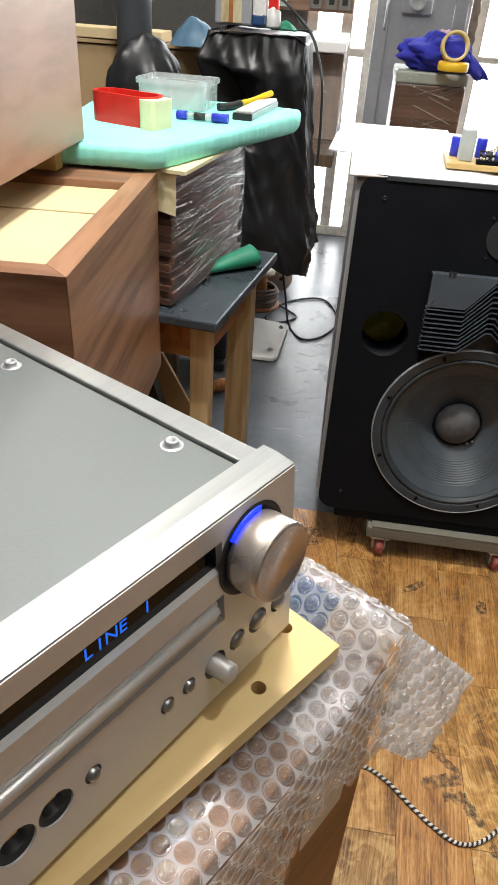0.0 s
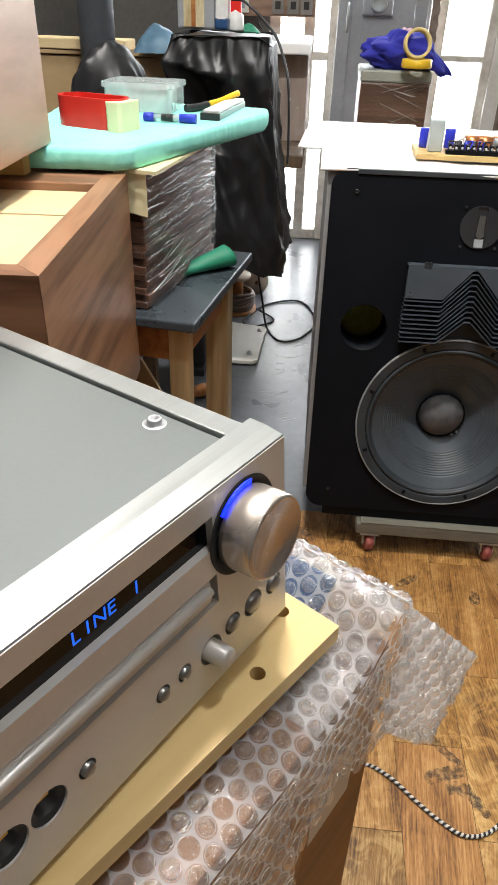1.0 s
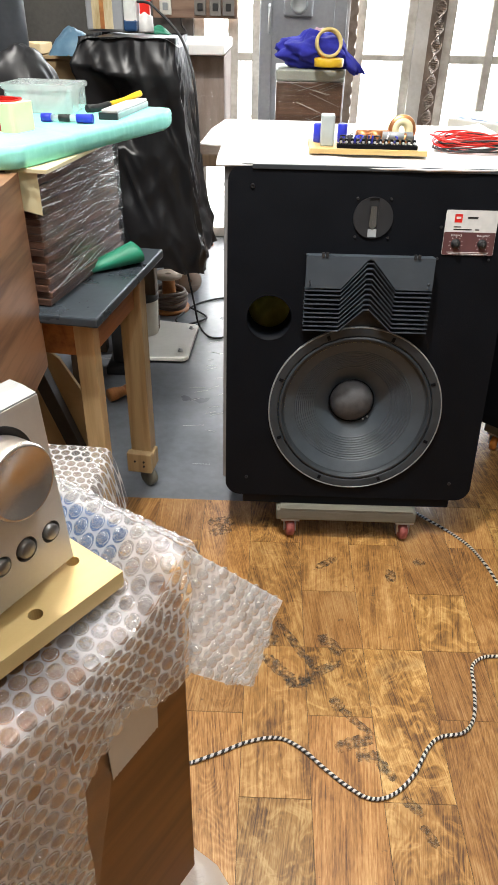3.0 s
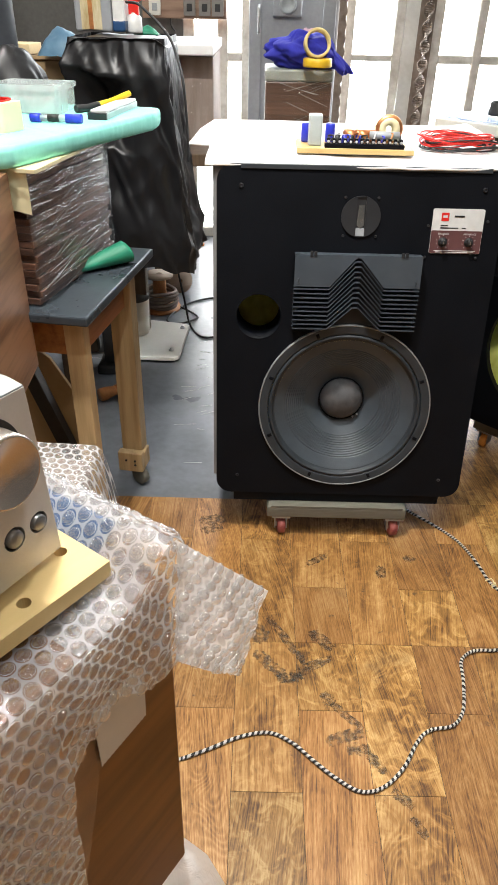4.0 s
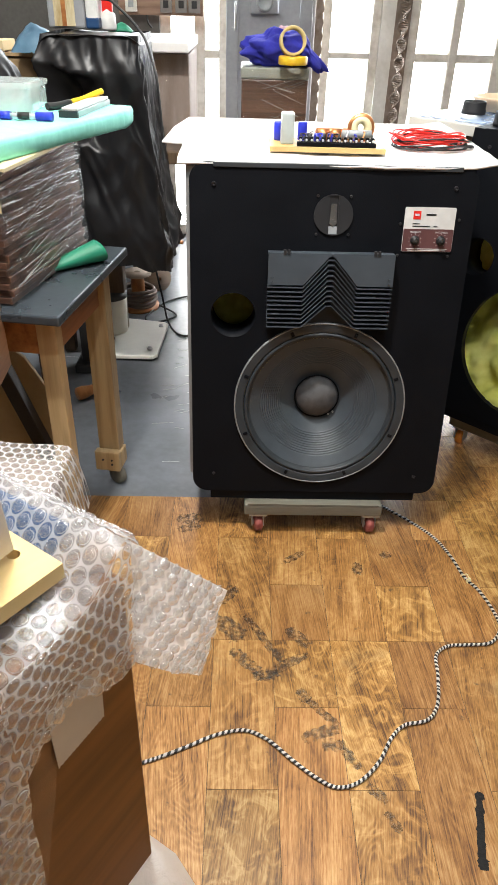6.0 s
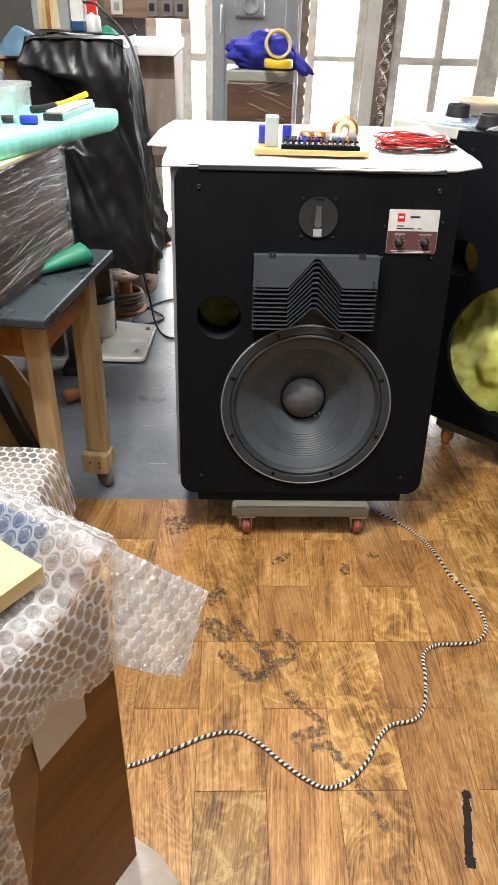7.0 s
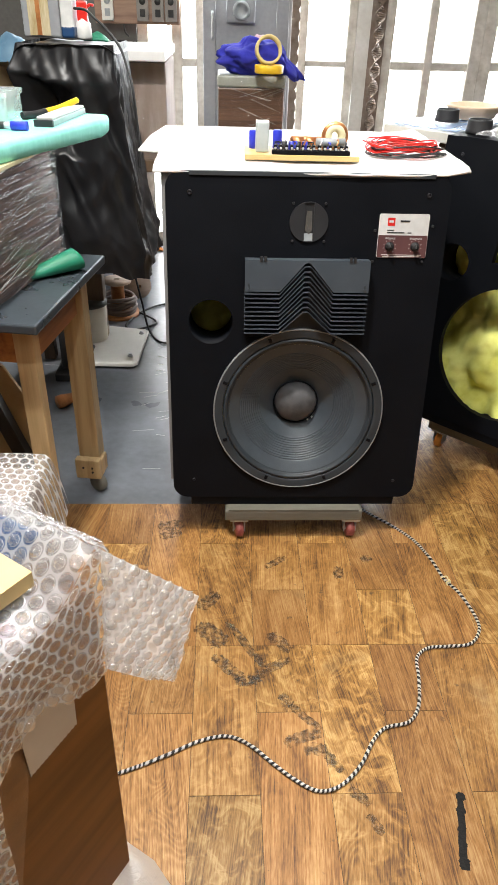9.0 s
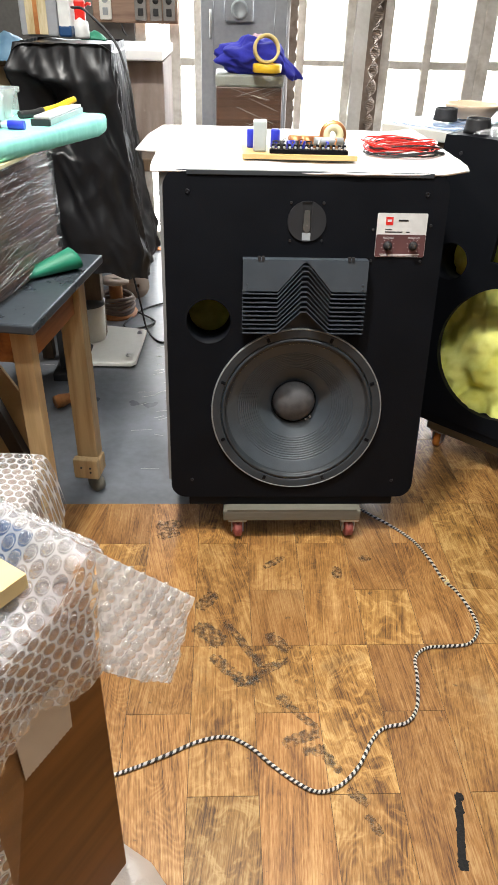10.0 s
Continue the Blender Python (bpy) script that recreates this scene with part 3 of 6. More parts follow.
for nm, b in (("wall_west", (-2.4, -2.3, -2.2, 2.98)), ("wall_east", (2.5, 2.6, -2.2, 2.98)), ("wall_south", (-2.3, 2.5, -2.2, -2.1))):
    w = tagged(part(nm, box(*b, 0, 2.7), M["greywall"]), "plain plastered workshop wall", "wall", kind="structure")
tagged(part("ceiling", box(-2.4, 2.6, -2.2, 2.98, 2.7, 2.8), M["plaster"]), "plain pale plaster ceiling", "ceiling", kind="structure")
tagged(part("backdrop", box(-2.5, 3.5, 3.9, 3.92, -0.3, 3.2), M["sky_glow"]), "white overexposed daylight outside the doors", "daylight", kind="structure")


def glazing(name, x0, x1, z0, z1, mulls, bars, label, wide=0.05):
    w = thing(name, pose(0, 2.86, 0), label, "window", kind="structure")
    part("frame_jamb", box(x0, x0 + wide, 0, 0.05, z0, z1, 0.004), M["frame"], w)
    part("frame_jamb", box(x1 - wide, x1, 0, 0.05, z0, z1, 0.004), M["frame"], w)
    part("frame_sill", box(x0 + wide, x1 - wide, 0, 0.05, z0, z0 + 0.05, 0.004), M["frame"], w)
    part("frame_head", box(x0 + wide, x1 - wide, 0, 0.05, z1 - 0.05, z1, 0.004), M["frame"], w)
    for a, b in mulls:
        part("mullion", box(a, b, 0.004, 0.046, z0 + 0.05, z1 - 0.05, 0.005), M["frame"], w)
    for a, b in bars:
        part("glazing_bar", box(x0 + wide, x1 - wide, 0.008, 0.042, a, b, 0.004), M["frame"], w)
    pane = part("pane", box(x0 + wide, x1 - wide, 0.022, 0.026, z0 + 0.05, z1 - 0.05), M["pane"], w)
    pane.visible_shadow = False
    return w


glazing("window_1", -0.36, -0.03, 0.0, 2.15, [(-0.197, -0.147)], [(0.455, 0.485), (0.855, 0.89), (1.28, 1.31), (1.7, 1.73)], "tall glazed door leaf with weathered grey-brown bars")
glazing("window_2", 0.415, 0.69, 0.0, 2.15, [], [(0.455, 0.485), (0.868, 0.893), (1.28, 1.31), (1.7, 1.73)], "glazed door leaf with thin pale bars", 0.04)
glazing("window_3", 0.82, 1.315, 0.0, 2.15, [(1.040, 1.082)], [(0.455, 0.49), (0.862, 0.898), (1.28, 1.32), (1.7, 1.74)], "glazed door with heavy grey wooden bars", 0.055)
glazing("window_4", 1.315, 1.62, 0.0, 2.15, [(1.47, 1.51)], [(0.455, 0.49), (0.865, 0.905), (1.28, 1.32)], "glazed door leaf with grey-brown frame", 0.06)

# the steel leaf with its round lock
dr = thing("door_1", pose(0, 2.82, 0), "grey painted steel door leaf with a round lock", "door", kind="structure")
part("leaf", box(-0.045, 0.375, 0, 0.035, 0.02, 2.12, 0.006), M["greymetal"], dr)
part("stile", box(-0.045, 0.015, -0.012, 0, 0.02, 2.12, 0.004), M["greymetal"], dr)
part("stile", box(0.30, 0.36, -0.012, 0, 0.02, 2.12, 0.004), M["greymetal"], dr)
part("lock_case", box(0.065, 0.20, -0.03, 0, 1.045, 1.16, 0.008), M["greymetal"], dr)
lk = part("lock_ring", lathe([(0, 0.012), (0.022, 0.012), (0.027, 0.02), (0.036, 0.02), (0.040, 0)], 28), M["greyplastic"], dr, "grey lock ring")
lk.matrix_local = pose(0.134, -0.03, 1.095, 90, 0, 0)
part("handle", tube([(0.0, -0.03, 0.98), (0.0, -0.045, 0.99), (0.0, -0.045, 1.08), (0.0, -0.03, 1.09)], 0.006), M["steel"], dr)
# scalloped iron edge strips
def scallop(name, x, y, label):
    o = thing(name, pose(x, y, 0), label, "grille", "scalloped iron strips", "structure")
    pts = []
    for i in range(0, 121):
        z = 0.02 + i * 0.0175
        pts.append((0.016 + 0.011 * abs(math.sin(math.pi * z / 0.055)), z))
    bm = bmesh.new()
    prism([(-0.012, 0.02)] + pts + [(-0.012, 2.12)], -0.006, 0.006, bm)
    ob = part("strip", bm, M["iron"], o)
    ob.matrix_local = pose(0, 0, 0, 90, 0, 0)
    return o


M["iron"] = mat("rusty_iron", (0.30, 0.25, 0.21), 0.7, 0.2, (0.17, 0.12, 0.09), 20, bump=0.4)
scallop("iron_grille", 0.385, 2.80, "rusty scalloped iron edge beside the steel door")
# twisted bar in front of the pier
tw = thing("iron_grille", pose(0.79, 2.81, 0), "rusty twisted flat iron bar on an iron strip", "grille", "scalloped iron strips", "structure")
bm = bmesh.new()
vs = []
for i in range(0, 241):
    z, a = 0.02 + i * 0.0088, i * 0.36
    vs.append([bm.verts.new((s * 0.024 * math.cos(a) + t * 0.004 * -math.sin(a), s * 0.024 * math.sin(a) + t * 0.004 * math.cos(a), z)) for s, t in ((-1, -1), (1, -1), (1, 1), (-1, 1))])
for a, b in zip(vs, vs[1:]):
    for k in range(4):
        bm.faces.new((a[k], a[(k + 1) % 4], b[(k + 1) % 4], b[k]))
part("twisted_bar", bm, M["iron"], tw)
part("backing_strip", box(-0.036, 0.036, 0.0262, 0.0295, 0.02, 2.12), M["iron"], tw, "rusty brown strip behind the bar")

# ceiling tubes
def tube_light(x, y, rz):
    o = thing("ceiling_light", pose(x, y, 2.64, 0, 0, rz), "white fluorescent batten lamp on the ceiling", "lamp", "ceiling battens")
    part("batten", box(-0.62, 0.62, -0.03, 0.03, 0.01, 0.06, 0.005), M["offwhite"], o)
    t = part("tube", tube([(-0.6, 0, -0.01), (0.6, 0, -0.01)], 0.013, 10), M["tube_glow"], o, "glowing white tube")
    for s in (-0.6, 0.6):
        part("socket", box(s - 0.012, s + 0.012, -0.016, 0.016, -0.028, 0.012, 0.003), M["offwhite"], o)
    return o


# the back-left and south battens only house the added fill lamps
for lx, ly, lr in LAMPS:
    tube_light(lx, ly, lr)
# ---- the loudspeakers ----
TILT = pose(0, 0, 0, 82, 0, 0)


def screw(parent, m, r=0.005, material="rubber"):
    o = part("screw", lathe([(0, 0.0012), (r * 0.35, 0.0012), (r * 0.45, 0.003), (r * 0.8, 0.0028), (r, 0)], 12), M[material], parent)
    o.matrix_local = m
    return o


def cabinet(m, label, full):
    """A sloped-front cabinet; local x across, y back, z up from the low screws. The panel leans back."""
    sp = thing("loudspeaker", m, label, "speaker", "pair of loudspeakers")
    # shell with a sloped front, closed behind
    bm = bmesh.new()
    side = [(0.024, -0.020), (0.105, 0.672), (0.60, 0.672), (0.60, -0.020)]
    for x0, x1 in ((-0.296, -0.276), (0.262, 0.282)):
        o = part("side_panel", prism(side, 0, 0.020), M["cab_side" if x0 < 0 else "black"] if full else M["black"], sp, "pale unfinished side" if x0 < 0 and full else "")
        o.matrix_local = Matrix(((0, 0, 1, x0), (1, 0, 0, 0), (0, 1, 0, 0), (0, 0, 0, 1)))
    part("top_panel", box(-0.276, 0.262, 0.105, 0.60, 0.652, 0.672), M["black"], sp)
    part("bottom_panel", box(-0.245, 0.243, 0.021, 0.60, -0.075, -0.020), M["black"], sp)
    part("plinth", box(-0.247, 0.245, -0.004, 0.02, -0.075, -0.030, 0.003), M["black"], sp)
    part("back_panel", box(-0.276, 0.262, 0.58, 0.60, -0.0195, 0.652), M["card"], sp)
    if full:
        part("edge_strip", box(-0.240, 0.252, 0.0905, 0.0965, 0.6665, 0.6755, 0.001), M["strip_grey"], sp, "grey edging under the foam sheet")
    holes = [circle(0.0, 0.173, 0.176), circle(-0.198, 0.378, 0.0485, 32)]
    if not full:
        holes += [circle(0.002, 0.587, 0.03, 24), [(-0.09, 0.40), (0.09, 0.40), (0.09, 0.50), (-0.09, 0.50)]]
    b = part("baffle", plate_with_holes(rounded(-0.288, 0.288, -0.05, 0.682, 0.034, 8), holes, -0.02, 0.0), M["black"], sp, "black painted panel with rounded corners")
    b.matrix_local = TILT
    wl = bmesh.new()
    bmesh.ops.create_grid(wl, x_segments=70, y_segments=80, size=1.0, matrix=Matrix.Diagonal((0.255, 0.32, 1, 1)))
    for v in wl.verts:
        if not full:
            v.co.z += 0.03 - 0.34 * (min(v.co.y, 0.06) + 0.313)
            v.co.z -= 0.10 * max(0.0, 1 - 5 * abs(wob(v.co.x, v.co.y * 0.7, 5, 8))) * max(0.0, 0.3 + wob(v.co.x, v.co.y, 7, 6))
        v.co.z += 0.035 * wob(v.co.x, v.co.y, 0, 9) + 0.022 * wob(v.co.x, v.co.y, 3, 25) + 0.008 * wob(v.co.x, v.co.y, 3, 60)
    for f in wl.faces:
        f.smooth = True
    o = part("wool_lining", wl, M["wool"], sp, "yellow glass wool lining")
    o.matrix_local = TILT @ pose(0, 0.31, -0.22 if full else -0.065)
    for sx, sy in ((-0.239, 0.641), (0.243, 0.642), (-0.239, -0.003), (0.237, -0.005)):
        screw(sp, TILT @ pose(sx, sy, 0), 0.005 if sy > 0.3 else 0.004, "black_steel")
    # port tube
    o = part("port", lathe([(0.049, 0.001), (0.0475, 0.001), (0.0465, -0.10), (0.049, -0.10), (0.049, 0.001)], 40), M["black"], sp)
    o.matrix_local = TILT @ pose(-0.198, 0.378, 0)
    return sp


def woofer(sp):
    base = TILT @ pose(0.0, 0.173, 0)
    prof = [(0.1935, 0.001), (0.1935, 0.006), (0.1925, 0.0078), (0.1905, 0.0080), (0.1900, 0.001)]
    w = part("woofer", lathe(prof, 96), M["rim_metal"], sp, "fifteen-inch driver with a bare metal rim")
    w.matrix_local = base
    part("frame_ring", lathe([(0.1900, 0.0072), (0.1745, 0.0066), (0.1725, 0.0058), (0.1718, 0.0)], 96), M["gasket"], w, "black frame ring")
    surround = [(0.1716, 0.0015), (0.1705, 0.0048), (0.1685, 0.0068), (0.1660, 0.0072), (0.1635, 0.0058), (0.1615, 0.0020), (0.1605, -0.0015), (0.157, -0.0022)]
    part("surround", lathe(surround, 96), M["gasket"], w, "black rolled surround")
    cone = []
    for i in range(0, 111):
        r = 0.157 - i * (0.157 - 0.049) / 110
        d = -0.002 - (0.157 - r) * 0.62
        if 0.086 < r < 0.134:
            d += 0.0010 * math.sin((r - 0.086) / 0.048 * 2 * math.pi * 10)
        cone.append((r, d))
    part("cone", lathe(cone, 96), M["cone"], w, "dark grey ribbed paper cone")
    part("cap_glue", lathe([(0.0530, -0.0600), (0.0520, -0.0575), (0.0505, -0.0575), (0.049, -0.064)], 64), M["black"], w, "black glue line")
    cap = [(0.0505 * math.sin(a), -0.062 + 0.030 * (math.cos(a) - 0.12)) for a in [radians(90 - 9 * i) for i in range(11)]]
    part("dust_cap", lathe(cap, 48), M["dust"], w, "domed grey dust cap")
    for k in range(8):
        a = radians(22.5 + 45 * k)
        o = part("bolt_notch", box(-0.005, 0.005, -0.0035, 0.0035, 0.0062, 0.0086, 0.001), M["black"], w)
        o.matrix_local = pose(0.180 * math.cos(a), 0.180 * math.sin(a), 0, 0, 0, math.degrees(a))
    for sx in (0.030, 0.040):
        o = part("lead_eyelet", lathe([(0, 0.006), (0.002, 0.006), (0.003, 0)], 10), M["steel"], w)
        o.matrix_local = pose(sx, -0.044 + (sx - 0.03) * 0.6, -0.061)
    return w


def lens(sp):
    """Slant-plate lens: a folded faceplate and ten thin folded fins."""
    o = part("horn_lens", bmesh.new(), M["lens"], sp, "blue-grey slant-plate acoustic lens")
    o.matrix_local = TILT @ pose(0.002, 0.003, 0.0) @ Matrix.Diagonal((1, 1, 0.72, 1))

    def bar(bm, s0, s1, z0, z1, apex0, apex1, w=0.129, flat=0.056):
        xs = [-w, -flat, -0.006, 0.006, flat, w]
        lo, hi = [s0, s0, s0 + apex0, s0 + apex0, s0, s0], [s1, s1, s1 + apex1, s1 + apex1, s1, s1]
        g = [[bm.verts.new((x, y, z)) for x, y in zip(xs, ys)] for ys, z in ((lo, z0), (lo, z1), (hi, z1), (hi, z0))]
        for i in range(5):
            for a in range(4):
                b = (a + 1) % 4
                bm.faces.new((g[a][i], g[a][i + 1], g[b][i + 1], g[b][i]))
        for i in (0, 5):
            bm.faces.new([g[a][i] for a in range(4)])
        bmesh.ops.recalc_face_normals(bm, faces=bm.faces)

    # faceplate above the fins: straight top, folded lower edge
    bm = bmesh.new()
    for sgn in (-1, 1):
        outl = [(sgn * 0.129, 0.512), (sgn * 0.0, 0.512), (sgn * 0.0, 0.507), (sgn * 0.006, 0.505), (sgn * 0.056, 0.4475), (sgn * 0.129, 0.4475)]
        if sgn > 0:
            outl = outl[::-1]
        prism(outl, 0.036, 0.040, bm)
    bmesh.ops.recalc_face_normals(bm, faces=bm.faces)
    part("faceplate", bm, M["lens"], o)
    part("top_flange", box(-0.129, 0.129, 0.508, 0.512, 0.0, 0.036), M["lens"], o)
    for i in range(10):
        s = 0.4435 - i * 0.0094
        bm = bmesh.new()
        bar(bm, s - 0.0023, s, 0.0, 0.040 - 0.0006 * i, 0.057 - 0.0012 * i, 0.057 - 0.0012 * i)
        part("fin", bm, M["lens"], o)
    part("backing", box(-0.127, 0.127, 0.357, 0.505, 0.0005, 0.002), M["rubber"], o)
    for sx in (-0.092, 0.092):
        for e in (-0.004, 0.004):
            part("clip", box(sx + e - 0.003, sx + e + 0.003, 0.509, 0.519, 0.038, 0.043, 0.001), M["rubber"], o)
    for sx, sy in ((-0.12, 0.462), (-0.12, 0.453), (0.12, 0.462), (0.12, 0.453), (0, 0.5095)):
        screw(o, pose(sx, sy, 0.040), 0.0022, "lens")
    return o


def slot_tweeter(sp):
    t = part("slot_tweeter", plate_with_holes(circle(0, 0, 0.0395, 48), [[(-0.0095, -0.037), (0.0095, -0.037), (0.0095, 0.037), (-0.0095, 0.037)]], 0.0005, 0.0035), M["tw_face"], sp, "black round slot tweeter")
    t.matrix_local = TILT @ pose(0.002, 0.587, 0)
    part("throat", box(-0.0095, 0.0095, -0.037, 0.037, 0.0003, 0.0008), M["rubber"], t)
    part("slot_wall", box(-0.0085, 0.0085, -0.037, -0.022, 0.0008, 0.0025), M["greyplastic"], t, "pale slot wall")
    wedge = bmesh.new()
    prism([(-0.0075, -0.016), (0, -0.023), (0.0075, -0.016), (0.0055, 0.022), (-0.0055, 0.022)], 0.0008, 0.0032, wedge)
    part("wedge", wedge, M["chrome"], t, "bright metal wedge in the slot")
    for a, b in ((-0.033, 0.036), (0.033, 0.036), (-0.033, -0.038), (0.033, -0.038)):
        screw(t, pose(a, b, 0.0), 0.003, "rubber")
    return t


def control_plate(sp):
    p = part("control_plate", prism(rounded(-0.0515, 0.0515, -0.0435, 0.0435, 0.003, 3), 0.0005, 0.0025), M["print_white"], sp, "white and maroon control plate")
    p.matrix_local = TILT @ pose(0.1975, 0.5625, 0)
    part("maroon_field", prism(rounded(-0.051, 0.051, -0.043, 0.0015, 0.002, 3), 0.0025, 0.0029), M["maroon"], p, "maroon lower field")
    part("red_mark", box(-0.034, -0.019, 0.020, 0.036, 0.0025, 0.003), M["red"], p, "red square mark")
    part("mark_bar", box(-0.031, -0.022, 0.0265, 0.031, 0.003, 0.0034), M["print_white"], p)
    for x0, x1, y0, h in ((-0.008, 0.012, 0.0275, 0.0035), (-0.034, -0.020, 0.0105, 0.002), (-0.034, 0.002, 0.0055, 0.0022), (0.009, 0.017, 0.0055, 0.002)):
        part("print_bar", box(x0, x1, y0, y0 + h, 0.0025, 0.003), M["ink"], p)
    for kx, txt in ((-0.026, "PRESENCE"), (0.027, "BRILLIANCE")):
        words("lettering", txt, 0.0048, M["print_white"], p, pose(kx, -0.005, 0.003), 0.0003)
        k = part("dial", lathe([(0, 0.012), (0.0055, 0.012), (0.0065, 0.010), (0.0075, 0.001), (0.0095, 0.0005), (0.0095, 0)], 24), M["rubber"], p, "small black dial")
        k.matrix_local = pose(kx, -0.021, 0.0029)
        part("pointer", box(-0.001, 0.001, -0.002, 0.006, 0.0118, 0.0126), M["chrome"], k)
        for i in range(9):
            a = radians(-50 + 35 * i)
            o = part("tick", box(-0.0004, 0.0004, 0.0115, 0.014, 0.0, 0.0004), M["print_white"], p)
            o.matrix_local = pose(kx, -0.021, 0.0029, 0, 0, 90 - math.degrees(a))
    for y0, w in ((-0.0385, 0.042), (-0.0415, 0.039)):
        part("print_bar", box(-w, w, y0, y0 + 0.0014, 0.0029, 0.0033), M["print_white"], p)
    for sx, sy in ((-0.058, -0.052), (0.046, -0.052), (-0.058, 0.01), (0.06, 0.02)):
        screw(p, pose(sx, sy, 0), 0.003, "rubber")
    return p


def dolly(m, label, wheel, wide=0.335):
    d = thing("dolly", m, label, "dolly", "wheeled dollies")
    part("deck_board", box(-wide / 2, wide / 2, 0.0, 0.09, 0.058, 0.088, 0.004), M["olive"], d, "weathered grey board")
    part("deck_board", box(-wide / 2, wide / 2, 0.36, 0.45, 0.058, 0.088, 0.004), M["olive"], d)
    part("cross_board", box(-wide / 2 + 0.01, wide / 2 - 0.01, 0.0, 0.45, 0.0885, 0.0925), M["olive"], d)
    for cx in (-wide / 2 + 0.035, wide / 2 - 0.025):
        for cy in (0.02, 0.42):
            c = part("caster", box(cx - 0.022, cx + 0.022, cy - 0.018, cy + 0.022, 0.053, 0.058), M["steel"], d)
            for s in (-0.014, 0.014):
                part("fork", box(cx + s - 0.0015, cx + s + 0.0015, cy - 0.012, cy + 0.014, 0.018, 0.053, 0.001), M["steel"], c)
            o = part("wheel", lathe([(0, -0.010), (0.018, -0.010), (0.0235, -0.007), (0.0235, 0.007), (0.018, 0.010), (0, 0.010)], 28), M[wheel], c)
            o.matrix_local = pose(cx, cy, 0.0235, 0, 90, 8)
            h = part("hub", lathe([(0, -0.0145), (0.006, -0.0145), (0.006, 0.0145), (0, 0.0145)], 12), M["steel"], c)
            h.matrix_local = pose(cx, cy, 0.0235, 0, 90, 8)
    return d


M["strip_grey"] = mat("grey_edging", (0.055, 0.066, 0.075), 0.5)
M["cap_pale"] = mat("pale_grey_block", (0.58, 0.65, 0.65), 0.45)
M["cab_side"] = mat("grey_primer_side", (0.30, 0.30, 0.30), 0.6, 0, (0.22, 0.22, 0.22), 6)
M["tw_face"] = mat("black_anodised", (0.028, 0.029, 0.032), 0.4)
main = cabinet(pose(0.226, 0.36, 0.168), "large black loudspeaker with big woofer and slant-plate lens", True)
woofer(main), lens(main), slot_tweeter(main), control_plate(main)
dolly(pose(0.228, 0.335, 0), "weathered board dolly on red wheels under the loudspeaker", "redwheel")
SP2 = pose(0.770, 0.640, 0.178, 0, 0, -44)
cabinet(SP2, "black loudspeaker shell with empty holes showing yellow wool", False)
dolly(SP2 @ pose(0, 0.03, -0.178), "board dolly on orange wheels under the empty cabinet", "orange")
# ---- on top of the loudspeaker ----
def top_sheet(x, y):
    droop = max(0.0, 0.470 - y) * 0.35
    return 0.8485 + 0.003 * wob(x, y, 0, 7) + 0.002 * wob(x, y, 2, 20) - droop


o = thing("foam_sheet", pose(0, 0, 0), "white foam sheet draped on the black loudspeaker", "sheet")
part("sheet", sheet(40, 80, lambda u, v: ((-0.085 + 0.632 * u) + 0.02 * (1 - v) * 0, 0.451 + 0.51 * v + 0.004 * math.sin(u * 7), top_sheet(-0.085 + 0.632 * u, 0.451 + 0.51 * v) + (0.008 * max(0, u - 0.93) / 0.07)), 0.004), M["white"], o)
o = thing("foam_sheet", pose(0, 0, 0), "white foam offcut under the draped sheet", "sheet")
part("sheet", prism([(-0.135, 0.66), (-0.10, 0.645), (0.15, 0.70), (0.15, 1.02), (-0.10, 1.02), (-0.125, 0.86)], 0.8405, 0.8445, bevel=0.001), M["white"], o)

cb = thing("crossover_board", pose(0.215, 0.565, 0.8535, 0, 0, -1), "crossover network on a pale plywood board", "circuit board")
part("board", box(-0.117, 0.117, -0.055, 0.055, 0.0, 0.010, 0.001), M["ply"], cb)
part("capacitor", box(-0.095, -0.068, -0.030, 0.0, 0.010, 0.068, 0.003), M["cap_pale"], cb, "tall pale grey capacitor block")
for cx, cy in ((-0.098, 0.022), (-0.048, 0.026)):
    o = part("capacitor", lathe([(0, 0), (0.009, 0), (0.010, 0.002), (0.010, 0.034), (0.008, 0.036), (0, 0.036)], 24), M["blue"], cb, "blue capacitor can")
    o.matrix_local = pose(cx, cy, 0.010)
ts = part("terminal_strip", box(-0.062, 0.098, -0.048, -0.034, 0.010, 0.018, 0.001), M["black"], cb, "black terminal strip")
for i in range(14):
    x = -0.055 + i * 0.0112
    t = part("terminal", box(x - 0.003, x + 0.003, -0.046, -0.036, 0.018, 0.028, 0.001), M["black"], ts)
    q = part("terminal_screw", lathe([(0, 0.003), (0.0022, 0.003), (0.0028, 0)], 10), M["steel"], ts)
    q.matrix_local = pose(x, -0.046, 0.022, 90, 0, 0)
co = part("coil", lathe([(0.012, -0.011), (0.026, -0.011), (0.0275, -0.008), (0.0275, 0.008), (0.026, 0.011), (0.012, 0.011), (0.012, -0.011)], 40), M["copper"], cb, "copper air-core coil")
co.matrix_local = pose(0.072, 0.018, 0.038, 80, 0, 0)
part("coil_tape", lathe([(0.0278, -0.004), (0.0285, -0.004), (0.0285, 0.004), (0.0278, 0.004)], 40), M["cream"], co)
part("coil_former", lathe([(0.0075, -0.0125), (0.021, -0.0125), (0.021, 0.0125), (0.0075, 0.0125), (0.0075, -0.0125)], 32), M["cream"], co, "cream coil former")
